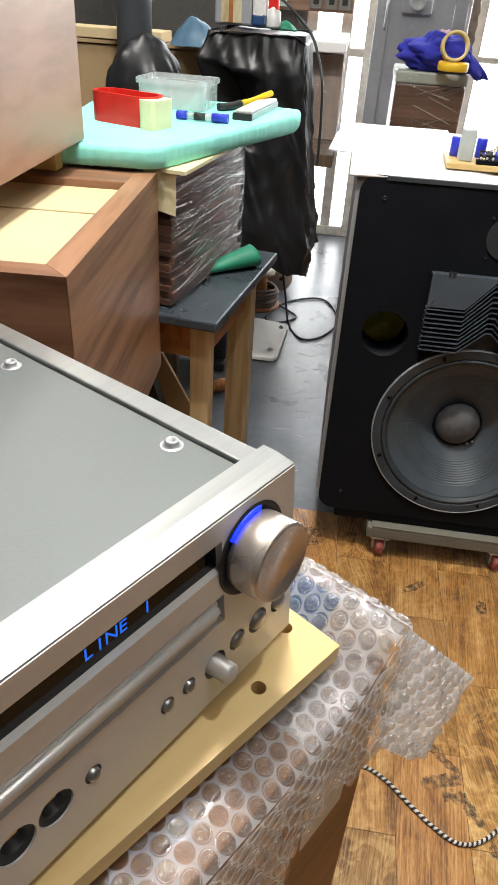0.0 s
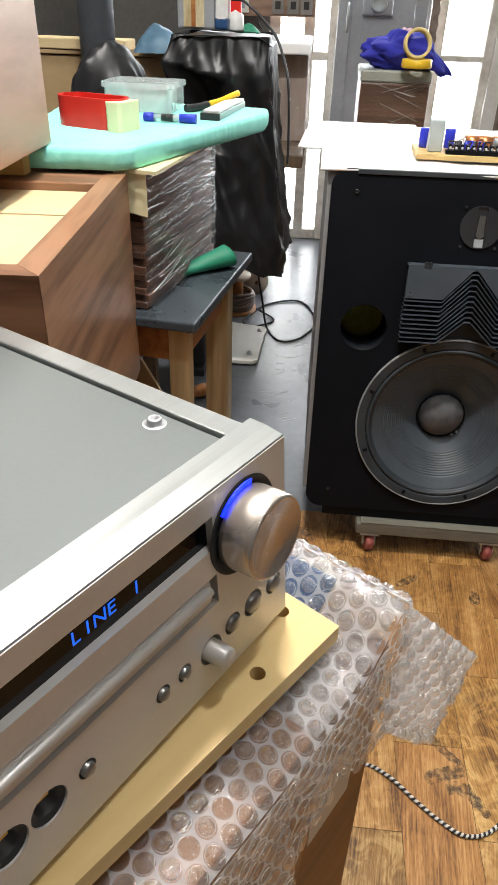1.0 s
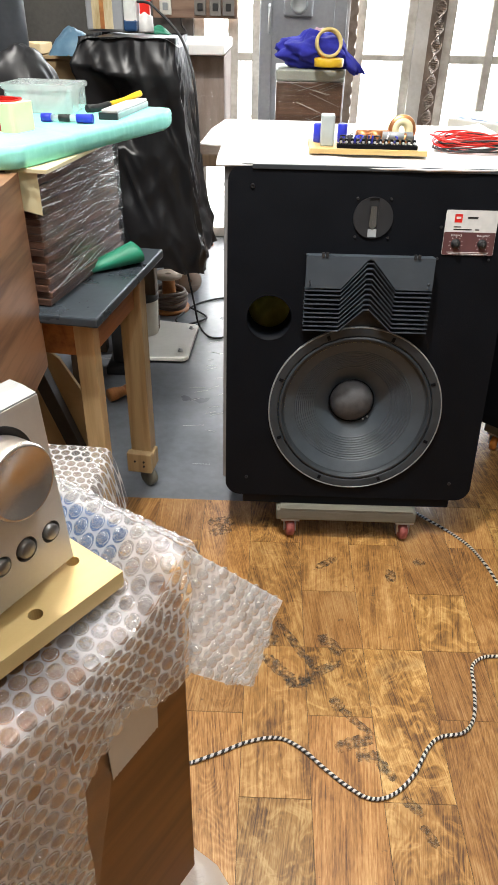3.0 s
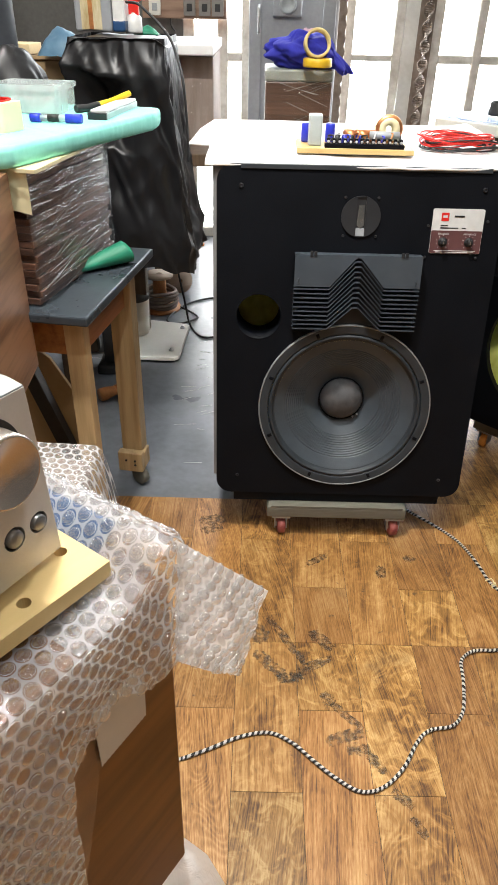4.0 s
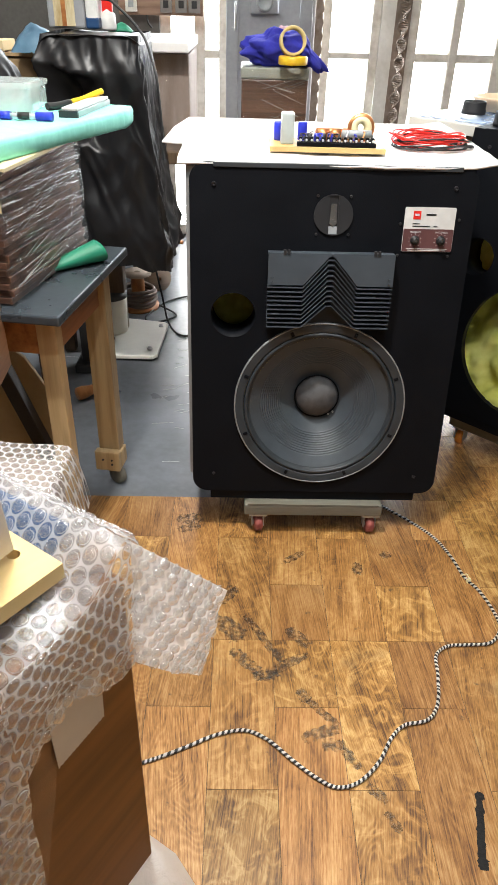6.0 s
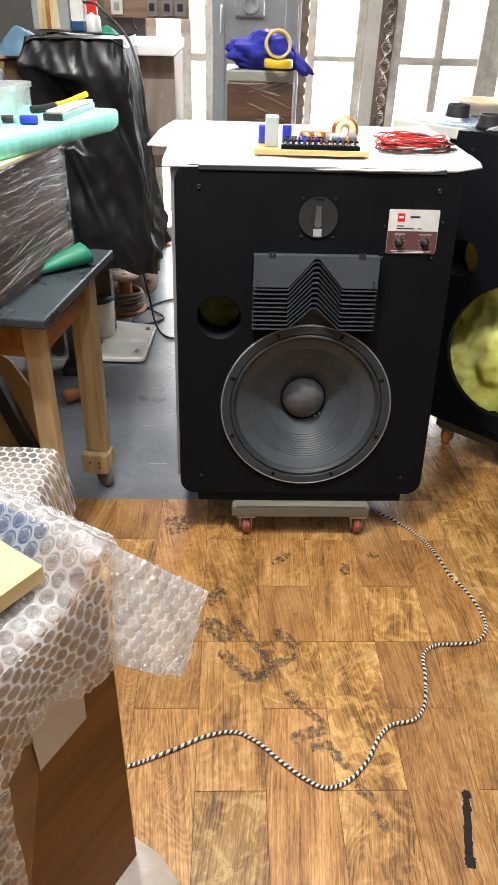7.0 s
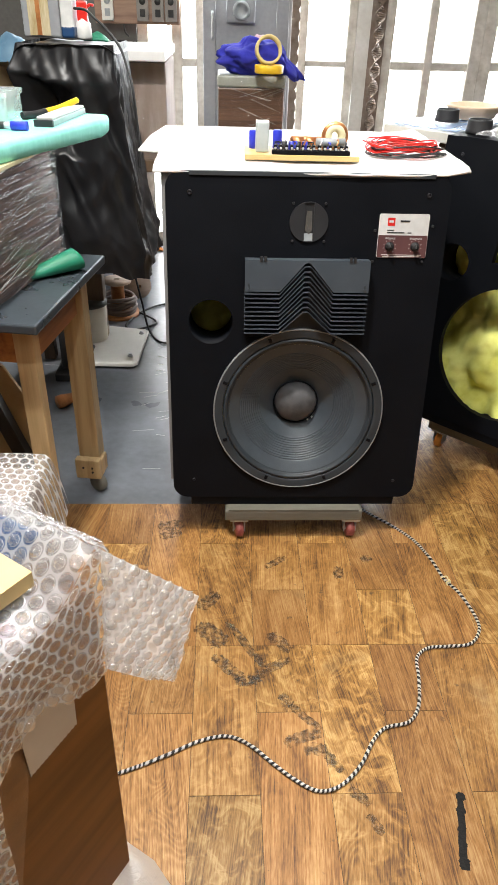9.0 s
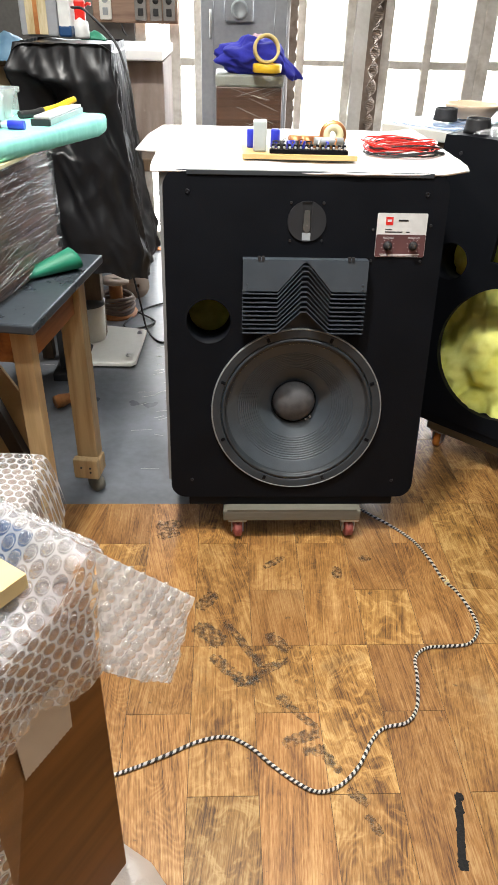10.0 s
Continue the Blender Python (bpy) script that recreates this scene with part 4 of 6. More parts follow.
for cx, rz in ((0.02, 0), (-0.005, 15), (0.045, -10)):
    o = part("coil", lathe([(0.006, -0.014), (0.013, -0.014), (0.013, 0.014), (0.006, 0.014), (0.006, -0.014)], 24), M["copper"], cb, "small copper coil")
    o.matrix_local = pose(cx, 0.015, 0.024, 0, 90, rz)
o = part("resistor", tube([(0.030, -0.015, 0.030), (0.090, -0.015, 0.030)], 0.0085, 14), M["greyplastic"], cb, "grey tubular resistor")
for i in range(9):
    a = -0.05 + i * 0.017
    pts = [(a, -0.034, 0.02), (a + 0.006, -0.028 + 0.004 * (i % 3), 0.03 + 0.006 * (i % 2)), (a - 0.004, -0.01, 0.027), (a + 0.01, 0.006, 0.014)]
    part("lead", tube(spline(pts, 6), 0.0016, 6), M[("ink", "print_white", "blue", "copper")[i % 4]], cb)
for i in range(4):
    o = part("small_capacitor", lathe([(0, 0), (0.006, 0), (0.006, 0.02), (0, 0.02)], 14), M["blue" if i % 2 else "ink"], cb)
    o.matrix_local = pose(-0.035 + i * 0.014, -0.014, 0.010, 0, 0, 0)


def hank(name, m, rad, turns, wire, materials, label, cat, seed):
    rnd = random.Random(seed)
    o = thing(name, m, label, cat)
    for t in range(turns):
        r, h = rad * rnd.uniform(0.72, 1.0), rnd.uniform(0.002, 0.022)
        cx, cy, ph = rnd.uniform(-0.008, 0.008), rnd.uniform(-0.006, 0.006), rnd.uniform(0, 6)
        pts = [(cx + r * math.cos(a) * 1.05, cy + r * math.sin(a) * 0.62, max(wire, h + 0.006 * math.sin(a * 2 + ph))) for a in [2 * math.pi * k / 40 for k in range(40)]]
        part("loop", tube(pts, wire, 6, closed=True), M[materials[t % len(materials)]], o)
    return o


hank("wire_coil", pose(0.442, 0.625, 0.853), 0.078, 12, 0.0016, ("red",), "coil of thin red hook-up wire on white foam", "wire", 3)
hank("wire_coil", pose(0.450, 0.615, 0.852), 0.084, 6, 0.0016, ("ink",), "coil of thin black wire under the red one", "wire", 5)
o = thing("test_lead", pose(0, 0, 0), "thin white loose wire on the foam sheet", "wire")
part("wire", tube(spline([(0.35, 0.70, 0.8545), (0.40, 0.74, 0.856), (0.46, 0.76, 0.856), (0.50, 0.79, 0.855)], 8), 0.0012, 6), M["print_white"], o)

# ---- on and behind the second cabinet ----
T2 = SP2 @ pose(0, 0, 0.672)
o = thing("bench", T2, "low workbench behind the empty cabinet", "bench")
part("benchtop", box(-0.52, -0.297, 0.15, 0.66, -0.030, -0.002, 0.003), M["offwhite"], o)
for bx in (-0.49, -0.327):
    for by in (0.18, 0.63):
        part("leg", box(bx - 0.02, bx + 0.02, by - 0.02, by + 0.02, -0.85, -0.030, 0.002), M["oldwood"], o)
o = thing("plastic_sheet", T2, "pale blue clear plastic sheet on the bench", "sheet")
part("sheet", sheet(24, 20, lambda u, v: (-0.515 + 0.215 * u, 0.155 + 0.49 * v, 0.0005 + 0.006 * abs(wob(u, v, 0, 6))), 0.0006), M["bluefilm"], o)


def cup(name, m, r, h, material, label):
    o = thing(name, m, label, "cup")
    part("cup", lathe([(0, 0.004), (r * 0.85, 0.004), (r * 0.80, h - 0.002), (r * 0.83, h), (r * 0.90, h), (r * 0.93, h - 0.004), (r * 0.95, 0.012), (r, 0.008), (r, 0.0), (0, 0)], 40), material, o)
    return o


def bowl(name, m, r, h, material, label):
    o = thing(name, m, label, "bowl")
    part("bowl", lathe([(0, 0.004), (r * 0.62, 0.004), (r * 0.92, h), (r, h), (r * 0.98, h - 0.006), (r * 0.7, 0), (0, 0)], 40), material, o)
    return o


cup("cup", T2 @ pose(-0.400, 0.285, 0.006), 0.033, 0.032, M["rubber"], "black rubber driver cup on the bench")
cup("cup", T2 @ pose(-0.252, 0.185, 0.001), 0.034, 0.034, M["rubber"], "second black rubber cup on the cabinet")
bowl("bowl", T2 @ pose(-0.385, 0.410, 0.006), 0.080, 0.036, M["bowlwood"], "wide pale wooden bowl on the bench")
o = thing("plastic_bag", T2, "crumpled clear plastic bag on the cabinet edge", "bag")
part("bag", sheet(28, 20, lambda u, v: (-0.215 + 0.26 * u, 0.088 + 0.13 * v, 0.010 + 0.05 * abs(wob(u * 2, v * 2, 7, 3.0)) * math.sin(math.pi * u) * math.sin(math.pi * v) * 2 + 0.012 * abs(wob(u, v, 1, 16)))), M["bubble"], o)

# ---- braided cable on the floor ----
way = [(-0.34, -0.34), (-0.22, -0.31), (-0.112, -0.276), (-0.044, -0.248), (0.014, -0.221), (0.065, -0.212), (0.106, -0.231), (0.144, -0.266), (0.181, -0.297), (0.218, -0.317), (0.257, -0.308), (0.297, -0.272), (0.329, -0.223), (0.357, -0.198), (0.401, -0.187), (0.428, -0.153), (0.444, -0.088), (0.452, -0.039), (0.481, -0.014), (0.524, -0.010), (0.574, -0.003), (0.605, 0.036), (0.606, 0.084), (0.592, 0.144), (0.570, 0.190), (0.556, 0.257), (0.531, 0.325), (0.486, 0.384), (0.440, 0.430), (0.38, 0.50), (0.33, 0.60)]


def braided(name, pts, r, label):
    fine = spline([(x, y, r + 0.0005) for x, y in pts], 80)
    out, d = [fine[0]], 0.0
    for a, b in zip(fine, fine[1:]):
        d += (b - a).length
        if d >= 0.0009:
            out.append(b)
            d = 0.0
    bm = tube(out, r, 8)
    bm.faces.ensure_lookup_table()
    for i, f in enumerate(bm.faces):
        f.material_index = ((i // 8 + i % 8) // 4) % 2
    o = thing(name, pose(0, 0, 0), label, "cable")
    p = part("braid", bm, M["braid_black"], o)
    p.data.materials.append(M["braid_white"])
    return o


braided("speaker_cable", way, 0.0034, "black and white braided cable winding over the floor")
o = thing("cable_tie", pose(0.576, 0.175, 0.004, 0, 0, 40), "pale cable tie knotted on the braided cable", "tie")
part("tie", tube([(0.007 * math.cos(a), 0.002 * math.sin(3 * a), 0.002 + 0.006 * math.sin(a)) for a in [2 * math.pi * k / 20 for k in range(20)]], 0.0016, 6, closed=True), M["cream"], o)
part("tail", tube(spline([(0, 0, 0.006), (0.008, 0.012, 0.008), (-0.004, 0.02, 0.003)], 6), 0.0012, 6), M["cream"], o)

# ---- the work stool with what it carries ----
ST_M = pose(-0.29, 0.217, 0, 0, 0, -8.6)
s = thing("work_stool", ST_M, "wooden work stool with a slate-grey laminate top", "stool")
part("top", box(-0.42, 0.0, 0.0, 0.433, 0.592, 0.612, 0.004), M["slate"], s, "chipped slate-grey top")
def leg(name, x, y, w, z0, z1):
    return part(name, box(x - w, x + w, y - w * 0.8, y + w * 0.8, z0, z1, 0.003), M["pine"], s)


leg("leg", -0.044, 0.045, 0.020, 0.0, 0.592)
leg("leg", -0.055, 0.345, 0.027, 0.10, 0.592)
leg("leg", -0.375, 0.045, 0.024, 0.0, 0.592)
leg("leg", -0.375, 0.385, 0.024, 0.0, 0.592)
part("apron", box(-0.062, -0.042, 0.066, 0.322, 0.505, 0.588, 0.002), M["pine_red"], s, "orange-stained apron")
part("apron", box(-0.35, -0.064, 0.035, 0.055, 0.515, 0.588, 0.002), M["pine_red"], s)
part("brace", box(-0.38, -0.36, 0.066, 0.365, 0.50, 0.588, 0.002), M["pine_red"], s)
blk = part("foot_block", box(-0.088, -0.022, 0.300, 0.322, 0.050, 0.108, 0.003), M["pine"], s, "pale screwed foot block")
part("foot_block", box(-0.088, -0.022, 0.3235, 0.365, 0.050, 0.0985, 0.003), M["pine"], s)
for bx, bz in ((-0.066, 0.085), (-0.042, 0.085), (-0.042, 0.072)):
    screw(blk, pose(bx, 0.300, bz, 90, 0, 0), 0.003, "ink")
wl = part("caster_wheel", lathe([(0, -0.012), (0.020, -0.012), (0.0255, -0.008), (0.0255, 0.008), (0.020, 0.012), (0, 0.012)], 28), M["olive"], s, "worn grey caster wheel")
wl.matrix_local = pose(-0.038, 0.325, 0.0255, 0, 90, 60)

WB = pose(-0.382, 0.262, 0.612, 0, 0, -12)
w = thing("panel_stack", WB, "stack of dark wood panels wrapped in stretch film", "panels")
rnd = random.Random(8)
for i in range(18):
    z = 0.003 + i * 0.0135
    j = rnd.uniform(-0.003, 0.003)
    part("panel", box(-0.30 + j, -0.004 + j, 0.004 + j, 0.35 + j, z, z + 0.0123, 0.001, 1), M["darkwood"], w)
def film_wrap(x0, x1, y0, y1, h, n=60):
    def fn(u, v):
        per = [(x0, y1), (x0, y0), (x1, y0), (x1, y1)]
        k = min(int(u * 3), 2)
        t = u * 3 - k
        a, b = per[k], per[k + 1]
        x, y = a[0] + (b[0] - a[0]) * t, a[1] + (b[1] - a[1]) * t
        wv = 0.003 * wob(u * 6, v * 14 + u * 9, 0, 1.4) + 0.002 * abs(wob(u * 10, v * 30 + u * 20, 4, 1.0))
        nx, ny = ((-1, 0), (0, -1), (1, 0))[k]
        return (x + nx * abs(wv) * 1.6, y + ny * abs(wv) * 1.6, h * v)
    return sheet(n * 3, 40, fn)


part("film", film_wrap(-0.303, 0.0, 0.0, 0.355, 0.248), M["film"], w, "glossy wrinkled clear film")
part("masking_tape", sheet(10, 10, lambda u, v: (-0.05 + 0.06 * u, -0.007 + 0.004 * wob(u, v, 0, 4), 0.255 - 0.07 * v - 0.01 * u)), M["cream"], w, "crumpled cream tape")
part("paper", prism([(-0.30, -0.012), (0.03, -0.012), (0.012, 0.33), (-0.30, 0.35)], 0.2465, 0.2525), M["cream"], w, "cream paper layer on top")
rnd = random.Random(31)
bm = bmesh.new()
for i in range(28):
    y0, z0, ln = rnd.uniform(0.01, 0.26), rnd.uniform(0.01, 0.215), rnd.uniform(0.04, 0.13)
    y1, z1 = min(y0 + ln, 0.350), z0 + ln * rnd.uniform(0.05, 0.28)
    tube([(0.0035, y0, z0), (0.0062, (y0 + y1) / 2, (z0 + z1) / 2 + 0.002), (0.0035, y1, min(z1, 0.245))], rnd.uniform(0.0004, 0.0011), 5, bm)
q = part("film_creases", bm, M["crease"], w, "bright tension creases in the film")
q["kind"] = "stuff"
g = thing("green_sheet", pose(-0.325, 0.50, 0.613, 0, 0, -44), "rolled green baize sheet beside the wrapped panels", "sheet")
part("roll", sheet(32, 16, lambda u, v: (-0.02 + 0.010 * v + (0.05 * u if u < 0.4 else 0.020 + 0.034 * math.sin((u - 0.4) * 5.0) * (0.55 + 0.45 * v)), -0.06 + 0.15 * v * (1 - 0.25 * u), 0.002 + (0 if u < 0.4 else 0.024 * (1 - math.cos((u - 0.4) * 5.0)) * (0.35 + 0.65 * v))), 0.0015), M["green"], g)

# the foam pad and the tools on it
o = thing("foam_pad", pose(0, 0, 0), "thick aqua green foam pad on the wrapped panels", "foam")
PAD = [(-0.62, 0.235), (-0.585, 0.215), (-0.42, 0.225), (-0.39, 0.245), (-0.30, 0.46), (-0.208, 0.680), (-0.207, 0.755), (-0.222, 0.775), (-0.40, 0.79), (-0.66, 0.70)]
rim_pts, rnd = [], random.Random(12)
for p, q in zip(PAD, PAD[1:] + PAD[:1]):
    n = max(1, int(math.dist(p, q) / 0.006))
    for i in range(n):
        rim_pts.append((p[0] + (q[0] - p[0]) * i / n + rnd.uniform(-0.0012, 0.0012), p[1] + (q[1] - p[1]) * i / n + rnd.uniform(-0.0012, 0.0012)))
bm = bmesh.new()
rings = []
for inset, z in ((0.006, 0.866), (0.001, 0.872), (0.0, 0.880), (0.0, 0.890), (0.002, 0.897), (0.007, 0.900)):
    ring = []
    for x, y in rim_pts:
        d = Vector((x + 0.43, y - 0.50)).normalized()
        k = inset + 0.0016 * wob(x, y, z, 130)
        ring.append(bm.verts.new((x - d.x * k, y - d.y * k, z + 0.0012 * wob(x, y, z + 3, 110))))
    rings.append(ring)
for p, q in zip(rings, rings[1:]):
    for i in range(len(p)):
        bm.faces.new((p[i], p[(i + 1) % len(p)], q[(i + 1) % len(p)], q[i])).smooth = True
bm.faces.new(rings[0][::-1]), bm.faces.new(rings[-1])
part("pad", bm, M["aqua"], o)
r = thing("tape_roll", pose(-0.504, 0.438, 0.900, 0, 0, -22) @ Matrix.Diagonal((1.12, 1.12, 1.20, 1)), "red plastic roll with a cream tape end on foam", "tape")
part("wrap", plate_with_holes(rounded(-0.068, 0.060, -0.030, 0.030, 0.029, 8), [rounded(-0.062, 0.054, -0.024, 0.024, 0.023, 8)], 0.0, 0.042), M["red"], r, "glossy red band")
part("roll_end", prism(rounded(0.044, 0.075, -0.036, 0.020, 0.008, 4), 0.0, 0.040), M["cream"], r, "cream paper tape end")
b = thing("plastic_box", pose(-0.468, 0.68, 0.900, 0, 0, -5) @ Matrix.Diagonal((0.86, 1, 1.06, 1)), "clear plastic box with a lid, filled with parts", "box")
part("tub", plate_with_holes(rounded(-0.085, 0.085, -0.055, 0.055, 0.012), [rounded(-0.082, 0.082, -0.052, 0.052, 0.010)], 0.002, 0.042), M["clearbox"], b)
part("base", prism(rounded(-0.082, 0.082, -0.052, 0.052, 0.010), 0.0, 0.002), M["clearbox"], b)
part("lid", prism(rounded(-0.090, 0.090, -0.060, 0.060, 0.012), 0.0425, 0.052, bevel=0.002), M["clearbox"], b, "milky clear lid")
for i in range(10):
    q = part("small_part", lathe([(0, 0), (0.011, 0), (0.012, 0.003), (0.012, 0.018), (0.010, 0.02), (0, 0.02)], 12), M[("offwhite", "greyplastic", "print_white")[i % 3]], b)
    q.matrix_local = pose(-0.062 + (i % 5) * 0.031, -0.022 + (i // 5) * 0.04, 0.004, 10 * (i % 3), 8, 0)
p = thing("marker_pen", pose(-0.380, 0.512, 0.9085, 0, 0, -3), "clear marker pen with blue cap and end", "pen")
part("barrel", tube([(-0.035, 0, 0), (0.022, 0, 0)], 0.0068, 14), M["clearbox"], p, "clear barrel")
part("ink_tube", tube([(-0.030, 0, 0), (0.020, 0, 0)], 0.003, 10), M["print_white"], p)
part("print_band", tube([(-0.018, 0, 0), (0.005, 0, 0)], 0.0071, 14), M["ink"], p)
part("cap", tube([(0.018, 0, 0), (0.045, 0, 0), (0.050, 0, 0)], 0.0085, 14), M["blue"], p, "blue cap")
part("end_plug", tube([(-0.053, 0, 0), (-0.033, 0, 0)], 0.0080, 14), M["blue"], p, "blue end")
k = thing("knife", pose(-0.336, 0.695, 0.9005, 0, 0, 58) @ Matrix.Diagonal((0.88, 0.9, 0.85, 1)), "yellow and black craft knife on the foam", "knife")
part("handle", tube(spline([(0.0, 0, 0.013), (0.045, -0.004, 0.018), (0.085, -0.010, 0.028), (0.105, -0.012, 0.032)], 5), 0.0075, 10), M["yellow"], k, "yellow handle")
part("grip", tube(spline([(-0.065, 0.012, 0.009), (-0.03, 0.004, 0.009), (0.002, 0, 0.013)], 5), 0.009, 10), M["rubber"], k, "black grip")
k = thing("sanding_block", pose(-0.297, 0.665, 0.900, 0, 0, 82), "grey sanding block with a white pad", "block")
part("block", box(-0.10, 0.11, -0.020, 0.018, 0.0, 0.012, 0.001), M["greyplastic"], k)
part("pad", box(-0.098, 0.108, -0.018, 0.016, 0.012, 0.018, 0.002), M["print_white"], k, "white pad")
part("end_cap", box(-0.108, -0.1005, -0.021, 0.019, 0.0, 0.013, 0.001), M["ink"], k)

# ---- walnut boxes beside the stool ----
WC = pose(-0.374, -0.25, 0, 0, 0, 3.4)
c = thing("walnut_cabinet", WC, "walnut box lying open with a pale plywood inset", "cabinet")
part("side_panel", prism([(0, 0.0005), (0, 0.496), (-0.034, 0.496), (-0.034, 0.0345)], 0.50, 0.86), M["walnut"], c)
part("side_panel", prism([(-0.36, 0.0005), (-0.326, 0.0345), (-0.326, 0.496), (-0.36, 0.496)], 0.50, 0.86), M["walnut"], c)
part("end_panel", prism([(-0.0005, 0.0), (-0.0342, 0.034), (-0.3258, 0.034), (-0.3595, 0.0)], 0.50, 0.86), M["walnut_x"], c)
part("end_panel", box(-0.3258, -0.0342, 0.418, 0.4955, 0.50, 0.8595, 0.002), M["walnut_x"], c)
part("inset", box(-0.3255, -0.0345, 0.0365, 0.280, 0.51, 0.846, 0.001), M["mdf"], c, "pale board inset")
part("inset", box(-0.3255, -0.0345, 0.283, 0.4175, 0.51, 0.847, 0.001), M["mdf"], c)
part("floor_panel", box(-0.326, -0.034, 0.036, 0.418, 0.50, 0.508), M["mdf"], c)
bch = thing("bench", WC, "low dark wooden bench under the walnut boxes", "bench")
part("seat", box(-0.60, -0.04, 0.01, 0.48, 0.468, 0.50, 0.003), M["oldwood"], bch)
for bx in (-0.56, -0.10):
    for by in (0.05, 0.42):
        part("leg", box(bx - 0.025, bx + 0.025, by - 0.025, by + 0.025, 0.0, 0.468, 0.002), M["oldwood"], bch)
c = thing("walnut_cabinet", pose(-0.525, 0.245, 0.862, 0, 0, 1), "upper walnut veneer box standing on wooden battens", "cabinet")
for by in (-0.35, -0.06):
    part("batten", box(-0.16, -0.03, by, by + 0.03, 0.0, 0.040), M["ply"], c)
part("side_panel", box(-0.022, 0.0, -0.50, 0.0, 0.040, 0.48, 0.002), M["walnut_up"], c)
part("side_panel", box(-0.42, -0.398, -0.50, 0.0, 0.040, 0.48, 0.002), M["walnut_up"], c)
part("back_panel", box(-0.398, -0.022, -0.02, -0.001, 0.041, 0.479), M["walnut_x"], c)
part("front_panel", box(-0.398, -0.022, -0.499, -0.48, 0.041, 0.479), M["walnut_x"], c)
part("top_panel", box(-0.398, -0.022, -0.48, -0.02, 0.459, 0.479), M["walnut_x"], c)
part("bottom_panel", box(-0.398, -0.022, -0.48, -0.02, 0.041, 0.061), M["walnut_x"], c)

# ---- black bagged machine behind the foam ----
BX0, BX1, BY0, BY1, BZ = -0.495, -0.235, 1.12, 1.42, 1.015


def ridge(x, y, z):
    """Sharp creases between flat facets."""
    return 1 - 2.6 * abs(noise.noise(Vector((x, y, z))))


def bag_pt(u, v):
    """Runs round four sides as v falls from the top edge to the hem; long creases hang from the corners."""
    k = min(int(u * 4), 3)
    t = u * 4 - k
    cs = [(BX0, BY1), (BX0, BY0), (BX1, BY0), (BX1, BY1), (BX0, BY1)]
    x = cs[k][0] + (cs[k + 1][0] - cs[k][0]) * t
    y = cs[k][1] + (cs[k + 1][1] - cs[k][1]) * t
    right = (x - BX0) / (BX1 - BX0)
    z = BZ + 0.006 - (0.546 + 0.09 * right) * v
    out = 0.10 * v ** 1.2
    nx, ny = (x - (BX0 + BX1) / 2) / 0.13, (y - (BY0 + BY1) / 2) / 0.15
    fold = v ** 0.7 * (0.026 * ridge(u * 11 + 0.9 * v, v * 0.6, 2.0) + 0.020 * ridge(u * 26 - 5 * v, v * 2.4, 6.0)) + 0.005 * ridge(u * 24, v * 7 + u * 16, 9.0) - 0.008
    if k == 1:
        fold -= 0.075 * max(0.0, 1 - ((t - 0.28) / 0.34) ** 2) * max(0.0, 1 - ((v - 0.27 - 0.10 * t) / 0.15) ** 2) ** 0.5
        fold += 0.03 * max(0.0, 1 - abs(v - 0.15) / 0.15) * (1 - 0.5 * t)
    x += nx * (out * 0.55 + fold * 0.7)
    y += ny * (out * 0.35 + fold * 0.8)
    return (x, y, z + 0.014 * ridge(u * 14, v * 2, 9.0) * v)


o = thing("bin_bag", pose(0, 0, 0), "black plastic bin bag draped over a machine", "bag")
part("skirt", sheet(200, 80, bag_pt), M["bag"], o)
part("crown", sheet(24, 24, lambda u, v: (BX0 - 0.005 + (BX1 - BX0 + 0.01) * u, BY0 - 0.005 + (BY1 - BY0 + 0.01) * v, BZ + 0.002 + 0.010 * abs(wob(u * 3, v * 3, 2, 1.3)) - 0.02 * (abs(2 * u - 1) ** 8))), M["bag"], o)
o = thing("machine_stand", pose(0, 0, 0), "dark metal stand under the black bag", "stand")
part("column", box(BX0 - 0.01, BX1 - 0.19, BY0 + 0.08, BY1 - 0.04, 0.03, BZ - 0.02, 0.01), M["rubber"], o)
part("base", box(BX0 - 0.03, BX1 - 0.19, BY0 + 0.05, BY1, 0.0, 0.03, 0.005), M["rubber"], o)
# things lying on top of it
o = thing("spray_bottle", pose(-0.352, 1.36, BZ + 0.008), "white bottle with a red spray head on the bag", "bottle")
part("bottle", lathe([(0, 0), (0.022, 0), (0.024, 0.006), (0.022, 0.04), (0.012, 0.048), (0.010, 0.052), (0, 0.052)], 24), M["print_white"], o)
part("spray_head", box(-0.014, 0.016, -0.010, 0.010, 0.028, 0.095, 0.005), M["red"], o, "red spray head")
part("trigger", tube([(0.012, 0, 0.078), (0.024, 0, 0.086), (0.034, 0, 0.084)], 0.004, 8), M["red"], o)
o = thing("hand_tool", pose(0, 0, 0), "black cable with a red-handled tool hanging over the bag", "cable")
part("cable", tube(spline([(-0.348, 1.22, 1.100), (-0.315, 1.19, 1.098), (-0.286, 1.15, 1.082), (-0.25, 1.12, 1.055), (-0.215, 1.08, 1.02), (-0.192, 1.03, 0.975), (-0.178, 1.0, 0.93), (-0.172, 1.0, 0.85), (-0.170, 1.0, 0.773), (-0.170, 1.0, 0.74)], 10), 0.0035, 8), M["rubber"], o)
o = thing("green_cloth", pose(-0.320, 1.39, BZ + 0.006), "small folded green cloth on the bag", "cloth")
